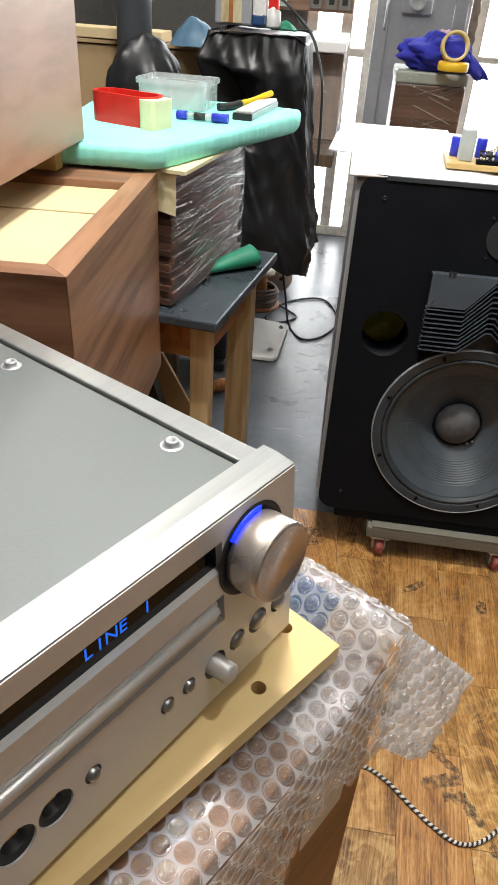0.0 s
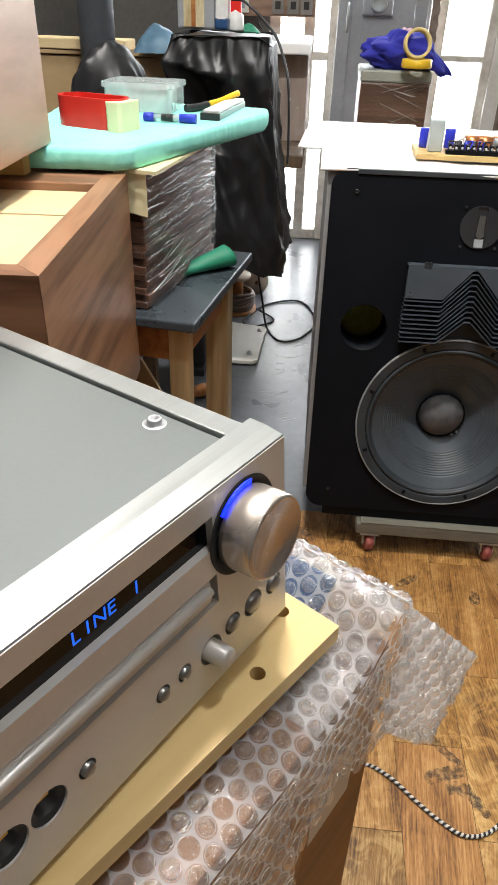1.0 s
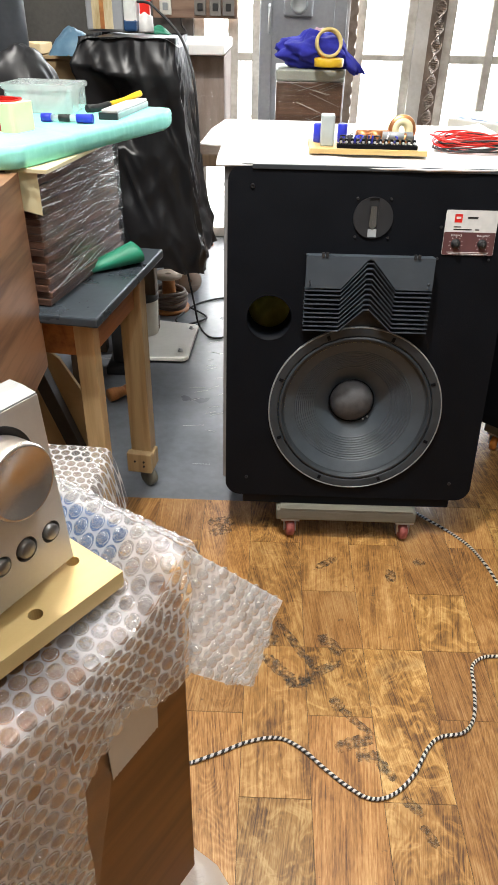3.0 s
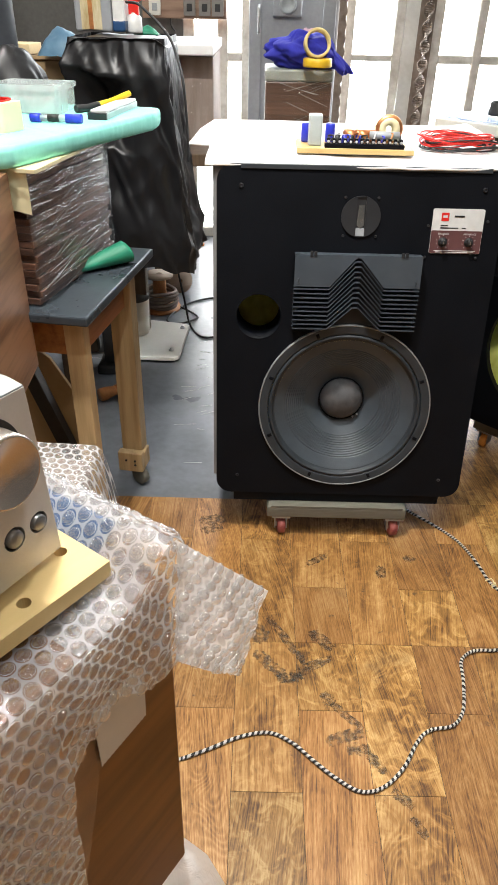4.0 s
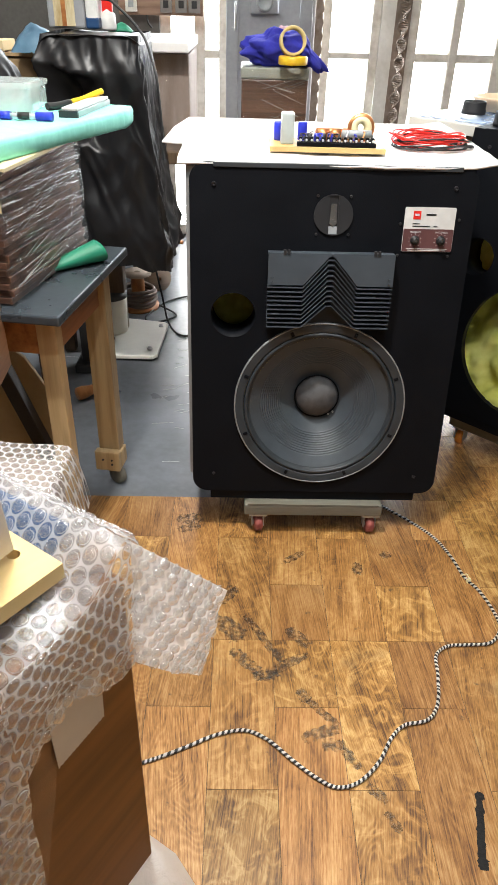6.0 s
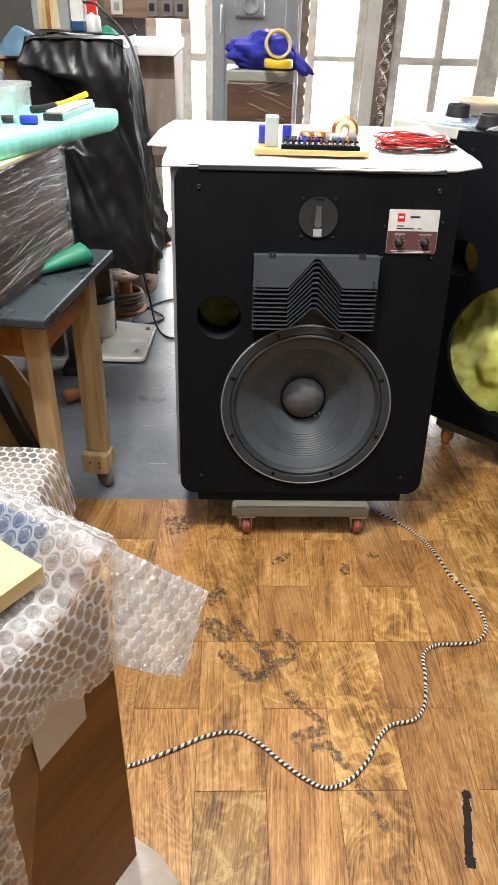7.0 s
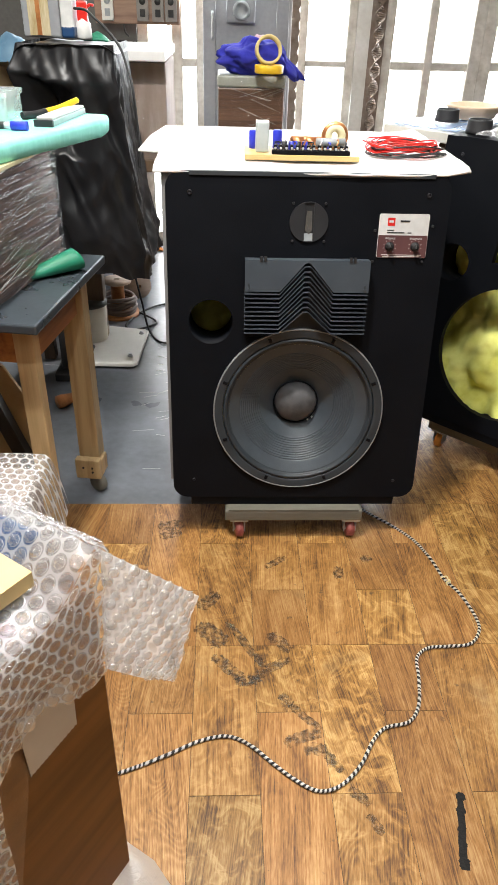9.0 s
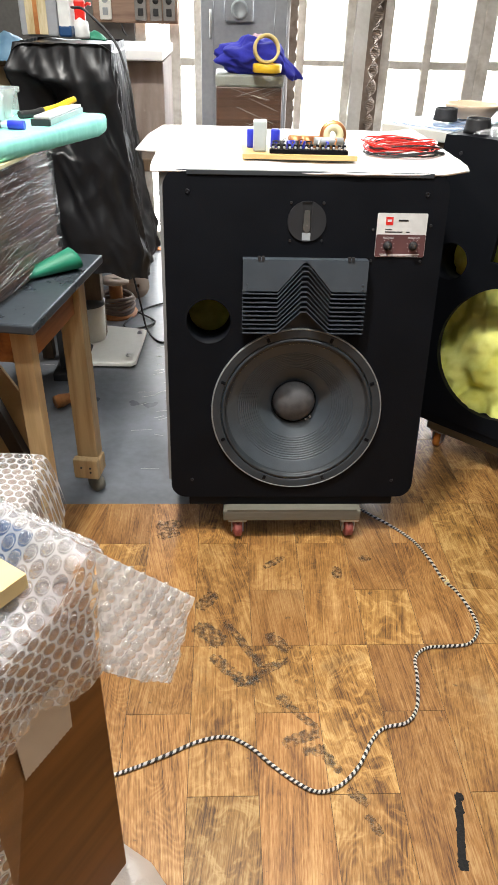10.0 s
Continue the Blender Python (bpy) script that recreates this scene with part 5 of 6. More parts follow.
part("cloth", sheet(14, 14, lambda u, v: (0.07 * (u - 0.5), 0.05 * (v - 0.5), 0.020 * math.sin(math.pi * u) * math.sin(math.pi * v) + 0.004 * wob(u, v, 3, 6)), 0.003), M["green"], o)
for cx, mat_name, lab, w_, pale in ((-0.457, "greymetal", "dark tin can with pale streaked label", 0.052, True), (-0.386, "print_white", "white tin with a blue band", 0.0175, False)):
    o = thing("tin_can", pose(cx, 1.34, BZ + 0.012), lab, "can")
    part("can", box(-w_, w_, -0.04, 0.04, 0.0, 0.22, 0.006), M[mat_name], o)
    if pale:
        part("label", box(-0.034, 0.024, -0.043, -0.0402, 0.005, 0.20, 0.001), M["label_wood"], o, "cream label with brown streaks")
        part("streak", box(-0.012, 0.0, -0.0445, -0.0432, 0.006, 0.20), M["pine_red"], o)
    else:
        part("band", box(-w_ - 0.001, w_ + 0.001, -0.041, 0.041, 0.0, 0.030, 0.006), M["paleblue"], o, "blue band")

# ---- bench at the back with wrapped goods ----
o = thing("back_bench", pose(0, 0, 0), "long wooden work bench along the back", "bench")
part("bench_top", box(-1.7, -0.14, 1.45, 2.25, 0.64, 0.68, 0.004), M["oldwood"], o)
for bx in (-1.6, -0.42):
    for by in (1.52, 2.15):
        part("leg", box(bx - 0.03, bx + 0.03, by - 0.03, by + 0.03, 0, 0.64, 0.003), M["oldwood"], o)
o = thing("wrapped_box", pose(0, 0, 0), "brown carton wrapped in clear film with white foam top", "box")
part("carton", box(-0.50, -0.145, 1.70, 2.15, 0.68, 0.945, 0.004), M["darkcard"], o)
part("film", sheet(40, 24, lambda u, v: (-0.503 + 0.361 * u, 1.697 - 0.003 * abs(wob(u * 12, v * 3, 0, 1.5)), 0.685 + 0.262 * v)), M["film"], o)
part("foam_top", box(-0.52, -0.14, 1.62, 2.17, 0.952, 0.985, 0.005), M["white"], o, "white foam slab")
o = thing("carton", pose(0, 0, 0), "open tan cardboard carton on the bench", "carton")
part("carton_body", box(-1.15, -0.60, 1.68, 2.1, 0.68, 0.925, 0.003), M["card"], o)
part("flap", box(-1.16, -0.59, 1.67, 1.95, 0.928, 0.940, 0.002), M["card"], o)
o = thing("plank", pose(-0.88, 1.72, 0.955, 0, 0, -4), "pale plank lying on the carton", "plank")
part("plank", box(-0.22, 0.13, -0.06, 0.06, -0.012, 0.020, 0.003), M["mdf"], o)
o = thing("blue_bag", pose(-0.632, 1.62, 0.945), "crumpled pale blue plastic bag on the carton", "bag")
part("bag", sheet(26, 26, lambda u, v: (0.15 * (u - 0.5), 0.12 * (v - 0.5), 0.078 * math.sin(math.pi * u) ** 0.7 * math.sin(math.pi * v) ** 0.7 * (1 + 0.22 * wob(u, v, 1, 4)) + 0.006 * abs(wob(u, v, 3, 12)))), M["bluebag"], o)
o = thing("bin_bag", pose(0, 0, 0), "small black plastic bag on the bench end", "bag")
part("bag", sheet(30, 30, lambda u, v: (-0.80 + 0.22 * u + 0.01 * wob(u, v, 0, 8), 1.10 + 0.25 * v, 0.706 + 0.285 * (math.sin(math.pi * min(max(u, 0.0), 1.0)) ** 2) ** 0.125 * (math.sin(math.pi * min(max(v, 0.0), 1.0)) ** 2) ** 0.15 + 0.02 * abs(wob(u * 5, v * 5, 4, 1)))), M["bag"], o)
o = thing("side_table", pose(0, 0, 0), "plain dark table under the small bag", "table")
part("table_top", box(-0.86, -0.56, 1.02, 1.40, 0.68, 0.705, 0.003), M["oldwood"], o)
for bx in (-0.84, -0.58):
    for by in (1.05, 1.37):
        part("leg", box(bx - 0.02, bx + 0.02, by - 0.02, by + 0.02, 0, 0.68, 0.002), M["oldwood"], o)
o = thing("pillar", pose(0, 0, 0), "dark grey steel pillar at the bench", "pillar", kind="structure")
part("shaft", lathe([(0, 0), (0.055, 0), (0.055, 2.69), (0, 2.69)], 24), M["pillar_paint"], o).matrix_local = pose(-0.80, 1.50, 0.0)
# switchboard on the window side
o = thing("switchboard", pose(-0.34, 2.78, 1.03), "brown wooden switchboard with grey switches", "switchboard")
part("backboard", box(-0.20, 0.19, 0, 0.03, 0.0, 0.25, 0.004), M["sb_wood"], o)
part("cable", tube(spline([(-0.07, -0.005, 0.0), (-0.065, -0.01, -0.03), (-0.05, 0.0, -0.05)], 6), 0.004, 6), M["ink"], o)
for i, sx in enumerate((-0.14, 0.02, 0.09, 0.15)):
    q = part("switch_plate", box(sx - 0.027, sx + 0.027, -0.012, 0, 0.012, 0.13, 0.003), M["offwhite" if i == 0 else "sb_plate"], o, "switch plate")
    part("rocker", box(sx - 0.012, sx + 0.012, -0.018, -0.012, 0.03, 0.06, 0.002), M["ink" if i else "greyplastic"], q)
    part("socket", lathe([(0, 0.004), (0.012, 0.004), (0.014, 0)], 18), M["ink" if i else "greyplastic"], q).matrix_local = pose(sx, -0.012, 0.09, 90, 0, 0)

# ---- cloth and tape on the far carton ----
o = thing("wrapped_carton", pose(0.15, 1.70, 0), "tall dark wood carton under clear film", "carton")
part("carton", box(-0.115, 0.115, 0.0, 0.26, 0.0, 0.875, 0.004), M["darkwood"], o)
part("foam_cap", box(-0.118, 0.118, -0.004, 0.264, 0.876, 0.912, 0.006), M["capfoam"], o, "pale foam cap under film")
part("film", sheet(40, 30, lambda u, v: (-0.119 + 0.238 * u, -0.008 - 0.003 * abs(wob(u * 8, v * 20 + u * 10, 0, 1)), 0.45 + 0.465 * v)), M["film"], o)
bm = bmesh.new()
for i in range(22):
    x0, z0, ln = rnd.uniform(-0.118, 0.04), rnd.uniform(0.60, 0.875), rnd.uniform(0.06, 0.16)
    tube([(x0, -0.010, z0), (min(x0 + ln, 0.118), -0.010, z0 - ln * rnd.uniform(0.15, 0.4) * (1 if i % 3 else -1))], rnd.uniform(0.0005, 0.0012), 5, bm)
q = part("film_creases", bm, M["crease"], o, "pale creases in the film")
q["kind"] = "stuff"
o = thing("blue_cloth", pose(0.165, 1.78, 0.912), "crumpled royal blue cloth on the carton", "cloth")


def cloth_pt(u, v):
    """A loose bundle: lumps and tucked folds, with one end hanging over the carton's edge."""
    a, e = 2 * math.pi * u, math.pi * (0.5 - v)
    lump = 1 + 0.30 * wob(math.cos(a) * math.cos(e), math.sin(a) * math.cos(e), math.sin(e), 2.1) + 0.06 * (1 - 3 * abs(wob(math.cos(a) * math.cos(e), math.sin(a) * math.cos(e), math.sin(e) + 4, 3.0)))
    x = 0.125 * math.cos(a) * math.cos(e) * lump
    y = 0.085 * math.sin(a) * math.cos(e) * lump
    z = 0.052 + 0.056 * math.sin(e) * lump
    tail = max(0.0, x - 0.055) / 0.09
    return (x + 0.030 * tail, y - 0.02 * tail, max(z - 0.075 * tail ** 1.3, 0.001 if x < 0.10 else -0.06))


part("cloth", sheet(90, 50, cloth_pt), M["cloth"], o)
o = thing("pink_cloth", pose(0.18, 1.86, 0.985), "pale pink rag tucked behind the blue cloth", "cloth")
part("rag", sheet(20, 16, lambda u, v: (0.11 * (u - 0.5), 0.06 * (v - 0.5), 0.065 * math.sin(math.pi * u) * (0.6 + 0.4 * math.sin(math.pi * v)) + 0.012 * wob(u, v, 2, 7) - 0.02)), M["pink"], o)
t = thing("tape_roll", pose(0.205, 1.70, 0.991, 76, 0, 8), "cream roll of masking tape standing on the cloth", "tape")
part("roll", lathe([(0.036, -0.012), (0.044, -0.012), (0.0455, -0.010), (0.0455, 0.010), (0.044, 0.012), (0.036, 0.012), (0.036, -0.012)], 48), M["cream_yellow"], t)
t = thing("tape_roll", pose(0.207, 1.665, 0.937, 0, 0, -6), "flat yellow tape roll on the carton edge", "tape")
part("roll", lathe([(0.028, -0.013), (0.046, -0.013), (0.049, -0.010), (0.049, 0.010), (0.046, 0.013), (0.028, 0.013), (0.028, -0.013)], 40), M["yellow"], t)

# ---- on the concrete ----
o = thing("steel_plate", pose(0, 0, 0), "white painted plate with two bolts on concrete", "plate")
part("plate", prism([(-0.44, 1.29), (-0.43, 1.275), (-0.27, 1.272), (-0.252, 1.29), (-0.240, 1.57), (-0.255, 1.585), (-0.42, 1.62), (-0.435, 1.60)], 0.008, 0.022, bevel=0.003), M["offwhite"], o)
part("foot_rail", box(-0.43, -0.26, 1.30, 1.56, -0.002, 0.008), M["ink"], o)
for x, y in ((-0.285, 1.335), (-0.265, 1.54)):
    b = part("bolt", lathe([(0, 0.009), (0.006, 0.009), (0.007, 0.003), (0.010, 0.003), (0.010, 0)], 12), M["steel"], o)
    b.matrix_local = pose(x, y, 0.022)
o = thing("tin", pose(-0.445, 1.50, -0.002), "white plastic tub with black lid on concrete", "tub")
part("tub", lathe([(0, 0), (0.055, 0), (0.06, 0.16), (0, 0.16)], 32), M["offwhite"], o)
part("lid", lathe([(0, 0.16), (0.063, 0.16), (0.063, 0.175), (0, 0.178)], 32), M["ink"], o)
o = thing("cable_spool", pose(-0.385, 1.80, -0.002), "wooden spool wound with grey cable on concrete", "spool")
part("flange", lathe([(0, 0), (0.085, 0), (0.085, 0.012), (0, 0.012)], 32), M["pine_red"], o)
part("core", lathe([(0.028, 0.012), (0.028, 0.14)], 24), M["pine_red"], o)
part("flange", lathe([(0, 0.14), (0.058, 0.14), (0.058, 0.152), (0.012, 0.152)], 32), M["spoolwood"], o)
for i in range(5):
    part("winding", tube([((0.066 + 0.006 * (i % 2)) * math.cos(a), (0.066 + 0.006 * (i % 2)) * math.sin(a), 0.022 + i * 0.014 + 0.004 * math.sin(2 * a + i)) for a in [2 * math.pi * k / 32 for k in range(32)]], 0.008, 8, closed=True), M["spoolcable"], o)
o = thing("cable_spool", pose(-0.335, 2.02, 0.05, 90, 0, 30), "small wooden reel lying behind the spool", "spool")
for z in (-0.03, 0.03):
    part("flange", lathe([(0.01, z), (0.055, z), (0.055, z + 0.01), (0.01, z + 0.01)], 28), M["spoolwood"], o)
part("core", lathe([(0.025, -0.02), (0.025, 0.03)], 20), M["pine_red"], o)
o = thing("floor_cable", pose(0, 0, 0), "thin black cable looped on the concrete", "cable")
part("cable", tube(spline([(-0.30, 1.60, 0.33), (-0.265, 1.62, 0.12), (-0.24, 1.60, 0.01), (-0.18, 1.50, 0.003), (-0.10, 1.55, 0.003), (-0.05, 1.72, 0.003), (-0.12, 1.92, 0.003), (-0.26, 1.86, 0.003), (-0.34, 1.68, 0.003), (-0.30, 1.62, 0.004), (-0.22, 1.70, 0.003), (-0.30, 1.80, 0.006)], 10), 0.004, 8), M["rubber"], o)
o = thing("rag", pose(-0.30, 2.70, 0.0), "small orange scrap by the door", "scrap")
part("scrap", sheet(10, 10, lambda u, v: (0.07 * (u - 0.5), 0.05 * (v - 0.5), 0.02 * math.sin(math.pi * u) * math.sin(math.pi * v) + 0.003), 0.002), M["orange"], o)
o = thing("bobbin", pose(-0.44, 1.02, 0.02, 0, 90, 40), "small brown wooden roller on the concrete", "roller")
part("roller", lathe([(0, -0.05), (0.021, -0.05), (0.022, -0.03), (0.016, 0), (0.022, 0.03), (0.021, 0.05), (0, 0.05)], 20), M["pine_red"], o)
o = thing("leaning_board", pose(-0.392, 0.475, 0.0, 0, -17.4, 0), "black batten leaning under the work stool", "board")
part("board", box(-0.016, 0.016, -0.018, 0.018, 0.005, 0.40, 0.002), M["rubber"], o)
o = thing("offcut_panel", pose(0, 0.50, 0), "tan offcut panel leaning under the work stool", "panel")
q = part("panel", prism([(-0.62, 0.0), (-0.395, 0.0), (-0.395, 0.235), (-0.475, 0.375), (-0.56, 0.44), (-0.62, 0.44)], 0.0, 0.012, bevel=0.001), M["card"], o)
q.matrix_local = Matrix(((1, 0, 0, 0), (0, 0.16, 1, 0), (0, 0.987, 0, 0), (0, 0, 0, 1)))
# ---- the receiver on its wrapped box ----
def local_frame(ox, oy, ux, uy):
    """x runs along the front to the left end, y points back, z up."""
    return Matrix(((ux, -uy, 0, ox), (uy, ux, 0, oy), (0, 0, 1, 0), (0, 0, 0, 1)))


# seen from the front the front face lies at y = 0 and looks to -y of a mirrored frame, so y is kept as depth by hand
AX = local_frame(-0.03, -0.651, -0.5036, -0.8634)     # x: along the front, y: towards the front
BXM = local_frame(-0.03, -0.642, -0.5437, -0.8388)
F = -0.0555     # the receiver's front plane

bx = thing("speaker_box", BXM, "brown veneered speaker box carrying the receiver", "box")
part("front_panel", box(0.0, 0.62, -0.020, 0.0, 0.447, 0.797, 0.002), M["teak"], bx)
part("back_panel", box(0.0, 0.62, -0.36, -0.34, 0.447, 0.797, 0.002), M["teak"], bx)
part("end_panel", box(0.0, 0.018, -0.34, -0.020, 0.447, 0.797, 0.001), M["teak"], bx)
part("end_panel", box(0.602, 0.62, -0.34, -0.020, 0.447, 0.797, 0.001), M["teak"], bx)
part("top_panel", box(0.018, 0.602, -0.34, -0.020, 0.779, 0.797, 0.001), M["teak"], bx)
part("bottom_panel", box(0.018, 0.602, -0.34, -0.020, 0.447, 0.465, 0.001), M["teak"], bx)
sd = thing("trestle", BXM, "low wooden trestle under the speaker box", "trestle")
part("trestle_top", box(0.012, 0.60, -0.34, -0.012, 0.415, 0.4462, 0.003), M["oldwood"], sd)
for lx in (0.09, 0.55):
    for ly in (-0.30, -0.08):
        part("leg", box(lx - 0.022, lx + 0.022, ly - 0.022, ly + 0.022, 0.0, 0.415, 0.002), M["oldwood"], sd)

# plywood board
pb = thing("plywood_board", BXM @ pose(0.031, -0.019, 0, 0, 0, -3.0), "pale plywood board with drilled holes under the receiver", "board")
part("board", plate_with_holes([(0, 0), (0, -0.33), (0.46, -0.33), (0.46, 0)], [circle(0.013, -0.030, 0.0042, 20), circle(0.054, -0.0125, 0.0042, 20), circle(0.21, -0.0125, 0.0042, 20)], 0.8115, 0.823), M["ply"], pb)

am = thing("receiver", AX, "silver stereo receiver with large volume knob, display lit", "receiver")
W0, W1, BACK = 0.033, 0.36, -0.35
part("case", box(W0 + 0.002, W1, BACK, F - 0.026, 0.828, 0.9325, 0.002), M["panel_alu"], am, "satin silver case")
part("top_plate", box(W0 + 0.016, W1 - 0.016, BACK + 0.01, F - 0.0262, 0.9327, 0.9345, 0.0006), M["panel_alu"], am, "matt silver top plate")
part("side_rail", box(W0 + 0.0005, W0 + 0.0148, BACK, F - 0.0262, 0.9325, 0.9365, 0.0012), M["alu"], am, "bright side rail")
part("side_rail", box(W1 - 0.0148, W1, BACK, F - 0.0262, 0.9325, 0.9365, 0.0012), M["alu"], am)
# front bezel, one thick plate with openings, turned to face the front
def front(outline, holes, y0, y1):
    bm = plate_with_holes(outline, holes, y0, y1)
    bmesh.ops.transform(bm, matrix=Matrix(((1, 0, 0, 0), (0, 0, 1, 0), (0, 1, 0, 0), (0, 0, 0, 1))), verts=bm.verts)
    bmesh.ops.recalc_face_normals(bm, faces=bm.faces)
    return bm


DISP = [(0.089, 0.9085), (0.328, 0.9085), (0.328, 0.9255), (0.089, 0.9255)]
TRAY = [(0.0885, 0.877), (0.328, 0.877), (0.328, 0.8935), (0.0885, 0.8935)]
holes = [DISP, TRAY]
BTN = [(0.0445, 0.8555, 0.0066), (0.0625, 0.8555, 0.0074), (0.0795, 0.8555, 0.0060), (0.0965, 0.8525, 0.0078), (0.1155, 0.855, 0.0044), (0.130, 0.8555, 0.0044), (0.174, 0.8565, 0.0044)]
JACK = [(0.193, 0.8565, 0.0085), (0.2115, 0.8565, 0.0088)]
holes += [circle(x, z, r, 24) for x, z, r in BTN + JACK]
rim = [(W0, 0.829), (W1 + 0.002, 0.829), (W1 + 0.002, 0.9375), (W0, 0.9375)]
part("front_plate", front(rim, holes, F - 0.010, F), M["champagne"], am, "thick satin front plate")
# sloping top lip behind the front plate
bm = bmesh.new()
prof = [(F - 0.0166, 0.90), (F - 0.0166, 0.9377), (F - 0.0064, 0.9377), (F - 0.0068, 0.9384), (F - 0.0165, 0.9402), (F - 0.0258, 0.9404), (F - 0.0258, 0.90)]
a = [bm.verts.new((W0, y, z)) for y, z in prof]
b = [bm.verts.new((W1 + 0.002, y, z)) for y, z in prof]
bm.faces.new(a), bm.faces.new(b[::-1])
for i in range(len(prof)):
    j = (i + 1) % len(prof)
    bm.faces.new((a[i], b[i], b[j], a[j]))
bmesh.ops.recalc_face_normals(bm, faces=bm.faces)
part("top_lip", bm, M["alu"], am, "bright brushed top lip")
ds = part("display", box(0.088, 0.329, F - 0.009, F - 0.004, 0.9075, 0.9265), M["display"], am, "smoked display window")
TXT = Matrix(((-1, 0, 0, 0), (0, 0, 1, 0), (0, 1, 0, 0), (0, 0, 0, 1)))
for ch, cx in zip("LINE1", (0.1640, 0.1580, 0.1520, 0.1460, 0.1325)):
    words("lettering", ch, 0.0095, M["vfd"], ds, Matrix.Translation((cx, F - 0.0038, 0.9165)) @ TXT, 0.0001)
tr = part("disc_tray", box(0.092, 0.326, F - 0.010, F - 0.0005, 0.879, 0.8915, 0.0015), M["champagne"], am, "disc tray front")
part("tray_ridge", tube([(0.095, F + 0.0012, 0.889), (0.324, F + 0.0012, 0.889)], 0.0022, 10), M["champagne"], tr)
part("slot_back", box(0.088, 0.329, F - 0.014, F - 0.0105, 0.876, 0.8945), M["ink"], am)
FR = Matrix(((1, 0, 0, 0), (0, 0, 1, 0), (0, -1, 0, 0), (0, 0, 0, 1)))


def turned(name, prof, x, z, y, material, parent, label="", seg=32):
    o = part(name, lathe(prof, seg), material, parent, label)
    o.matrix_local = Matrix.Translation((x, y, z)) @ FR
    return o


KX, KZ = 0.0675, 0.908
part_ring = turned("knob_recess", [(0.0, 0.0002), (0.0232, 0.0002), (0.0240, 0.0010), (0.0247, 0.0002)], KX, KZ, F, M["ink"], am, "dark ring round the volume knob", 64)
bm = bmesh.new()
n = 40
lo = []
for i in range(n + 1):
    t = radians(42 + 62 * i / n)
    lo.append([bm.verts.new((KX + r * math.cos(t), F + yy, KZ + r * math.sin(t))) for r, yy in ((0.0209, 0.0011), (0.0234, 0.0011), (0.0234, 0.0018), (0.0209, 0.0018))])
for p, q in zip(lo, lo[1:]):
    for k in range(4):
        bm.faces.new((p[k], p[(k + 1) % 4], q[(k + 1) % 4], q[k]))
bmesh.ops.recalc_face_normals(bm, faces=bm.faces)
part("light_ring", bm, M["blue_led"], am, "glowing blue arc round the knob")
turned("volume_knob", [(0.0205, 0.0012), (0.0208, 0.004), (0.0205, 0.0175), (0.0195, 0.0190), (0.0185, 0.0190), (0.0182, 0.0186), (0.0, 0.0184)], KX, KZ, F, M["knob_alu"], am, "large turned champagne volume knob", 72)
for i, (x, z, r) in enumerate(BTN):
    nm, prof = "button", [(0, 0.0022), (r * 0.52, 0.0020), (r * 0.74, 0.0010), (r * 0.78, -0.004)]
    if i == 3:
        nm, prof = "tone_knob", [(0, 0.011), (r * 0.58, 0.011), (r * 0.70, 0.0095), (r * 0.74, -0.004)]
    turned(nm, prof, x, z, F, M["champagne" if i == 3 else "button_grey"], am, "small turned knob" if i == 3 else "")
for x, z, r in JACK:
    j = turned("jack_socket", [(r * 0.98, -0.001), (r * 0.80, -0.002), (r * 0.62, -0.0025), (r * 0.60, -0.009), (0, -0.009)], x, z, F, M["ink"], am, "dark headphone socket")
    part("contact", box(-r * 0.3, r * 0.3, -r * 0.5, -r * 0.3, -0.008, -0.003), M["brass"], j)
part("back_stop", box(W0 + 0.004, W1 - 0.004, F - 0.0125, F - 0.0101, 0.832, 0.872), M["ink"], am)
for sx, sy in ((0.0585, -0.1205), (0.063, -0.249), (0.20, -0.30)):
    o = part("top_screw", lathe([(0, 0.0015), (0.0016, 0.0015), (0.0018, 0.0034), (0.0034, 0.0034), (0.0038, 0.0028), (0.0038, 0.0004), (0.0062, 0.0002)], 20), M["steel"], am, "socket-head screw")
    o.matrix_local = pose(sx, sy, 0.9345)
for fx in (0.07, 0.32):
    for fy in (-0.10, -0.31):
        part("foot", lathe([(0, 0.8235), (0.016, 0.8235), (0.017, 0.829), (0, 0.829)], 20), M["rubber"], am).matrix_local = pose(fx, fy, 0)
# the whole front leans back by about four degrees
for ob in am.children:
    if ob.name.split(".")[0] in ("front_plate", "display", "disc_tray", "slot_back", "knob_recess", "light_ring", "volume_knob", "button", "tone_knob", "jack_socket", "back_stop"):
        if ob.location.length > 0:
            at = ob.location - Vector((0, (ob.location.z - 0.855) * 0.072, 0))
            ob.matrix_local = Matrix.Translation(at) @ Matrix.Rotation(math.atan(0.072), 4, "X") @ FR
        else:
            for me in [ob.data] + [c.data for c in ob.children if c.location.length == 0]:
                for v in me.vertices:
                    v.co.y -= (v.co.z - 0.855) * 0.072
            for c in ob.children:
                if c.location.length > 0:
                    c.location.y -= (c.location.z - 0.855) * 0.072


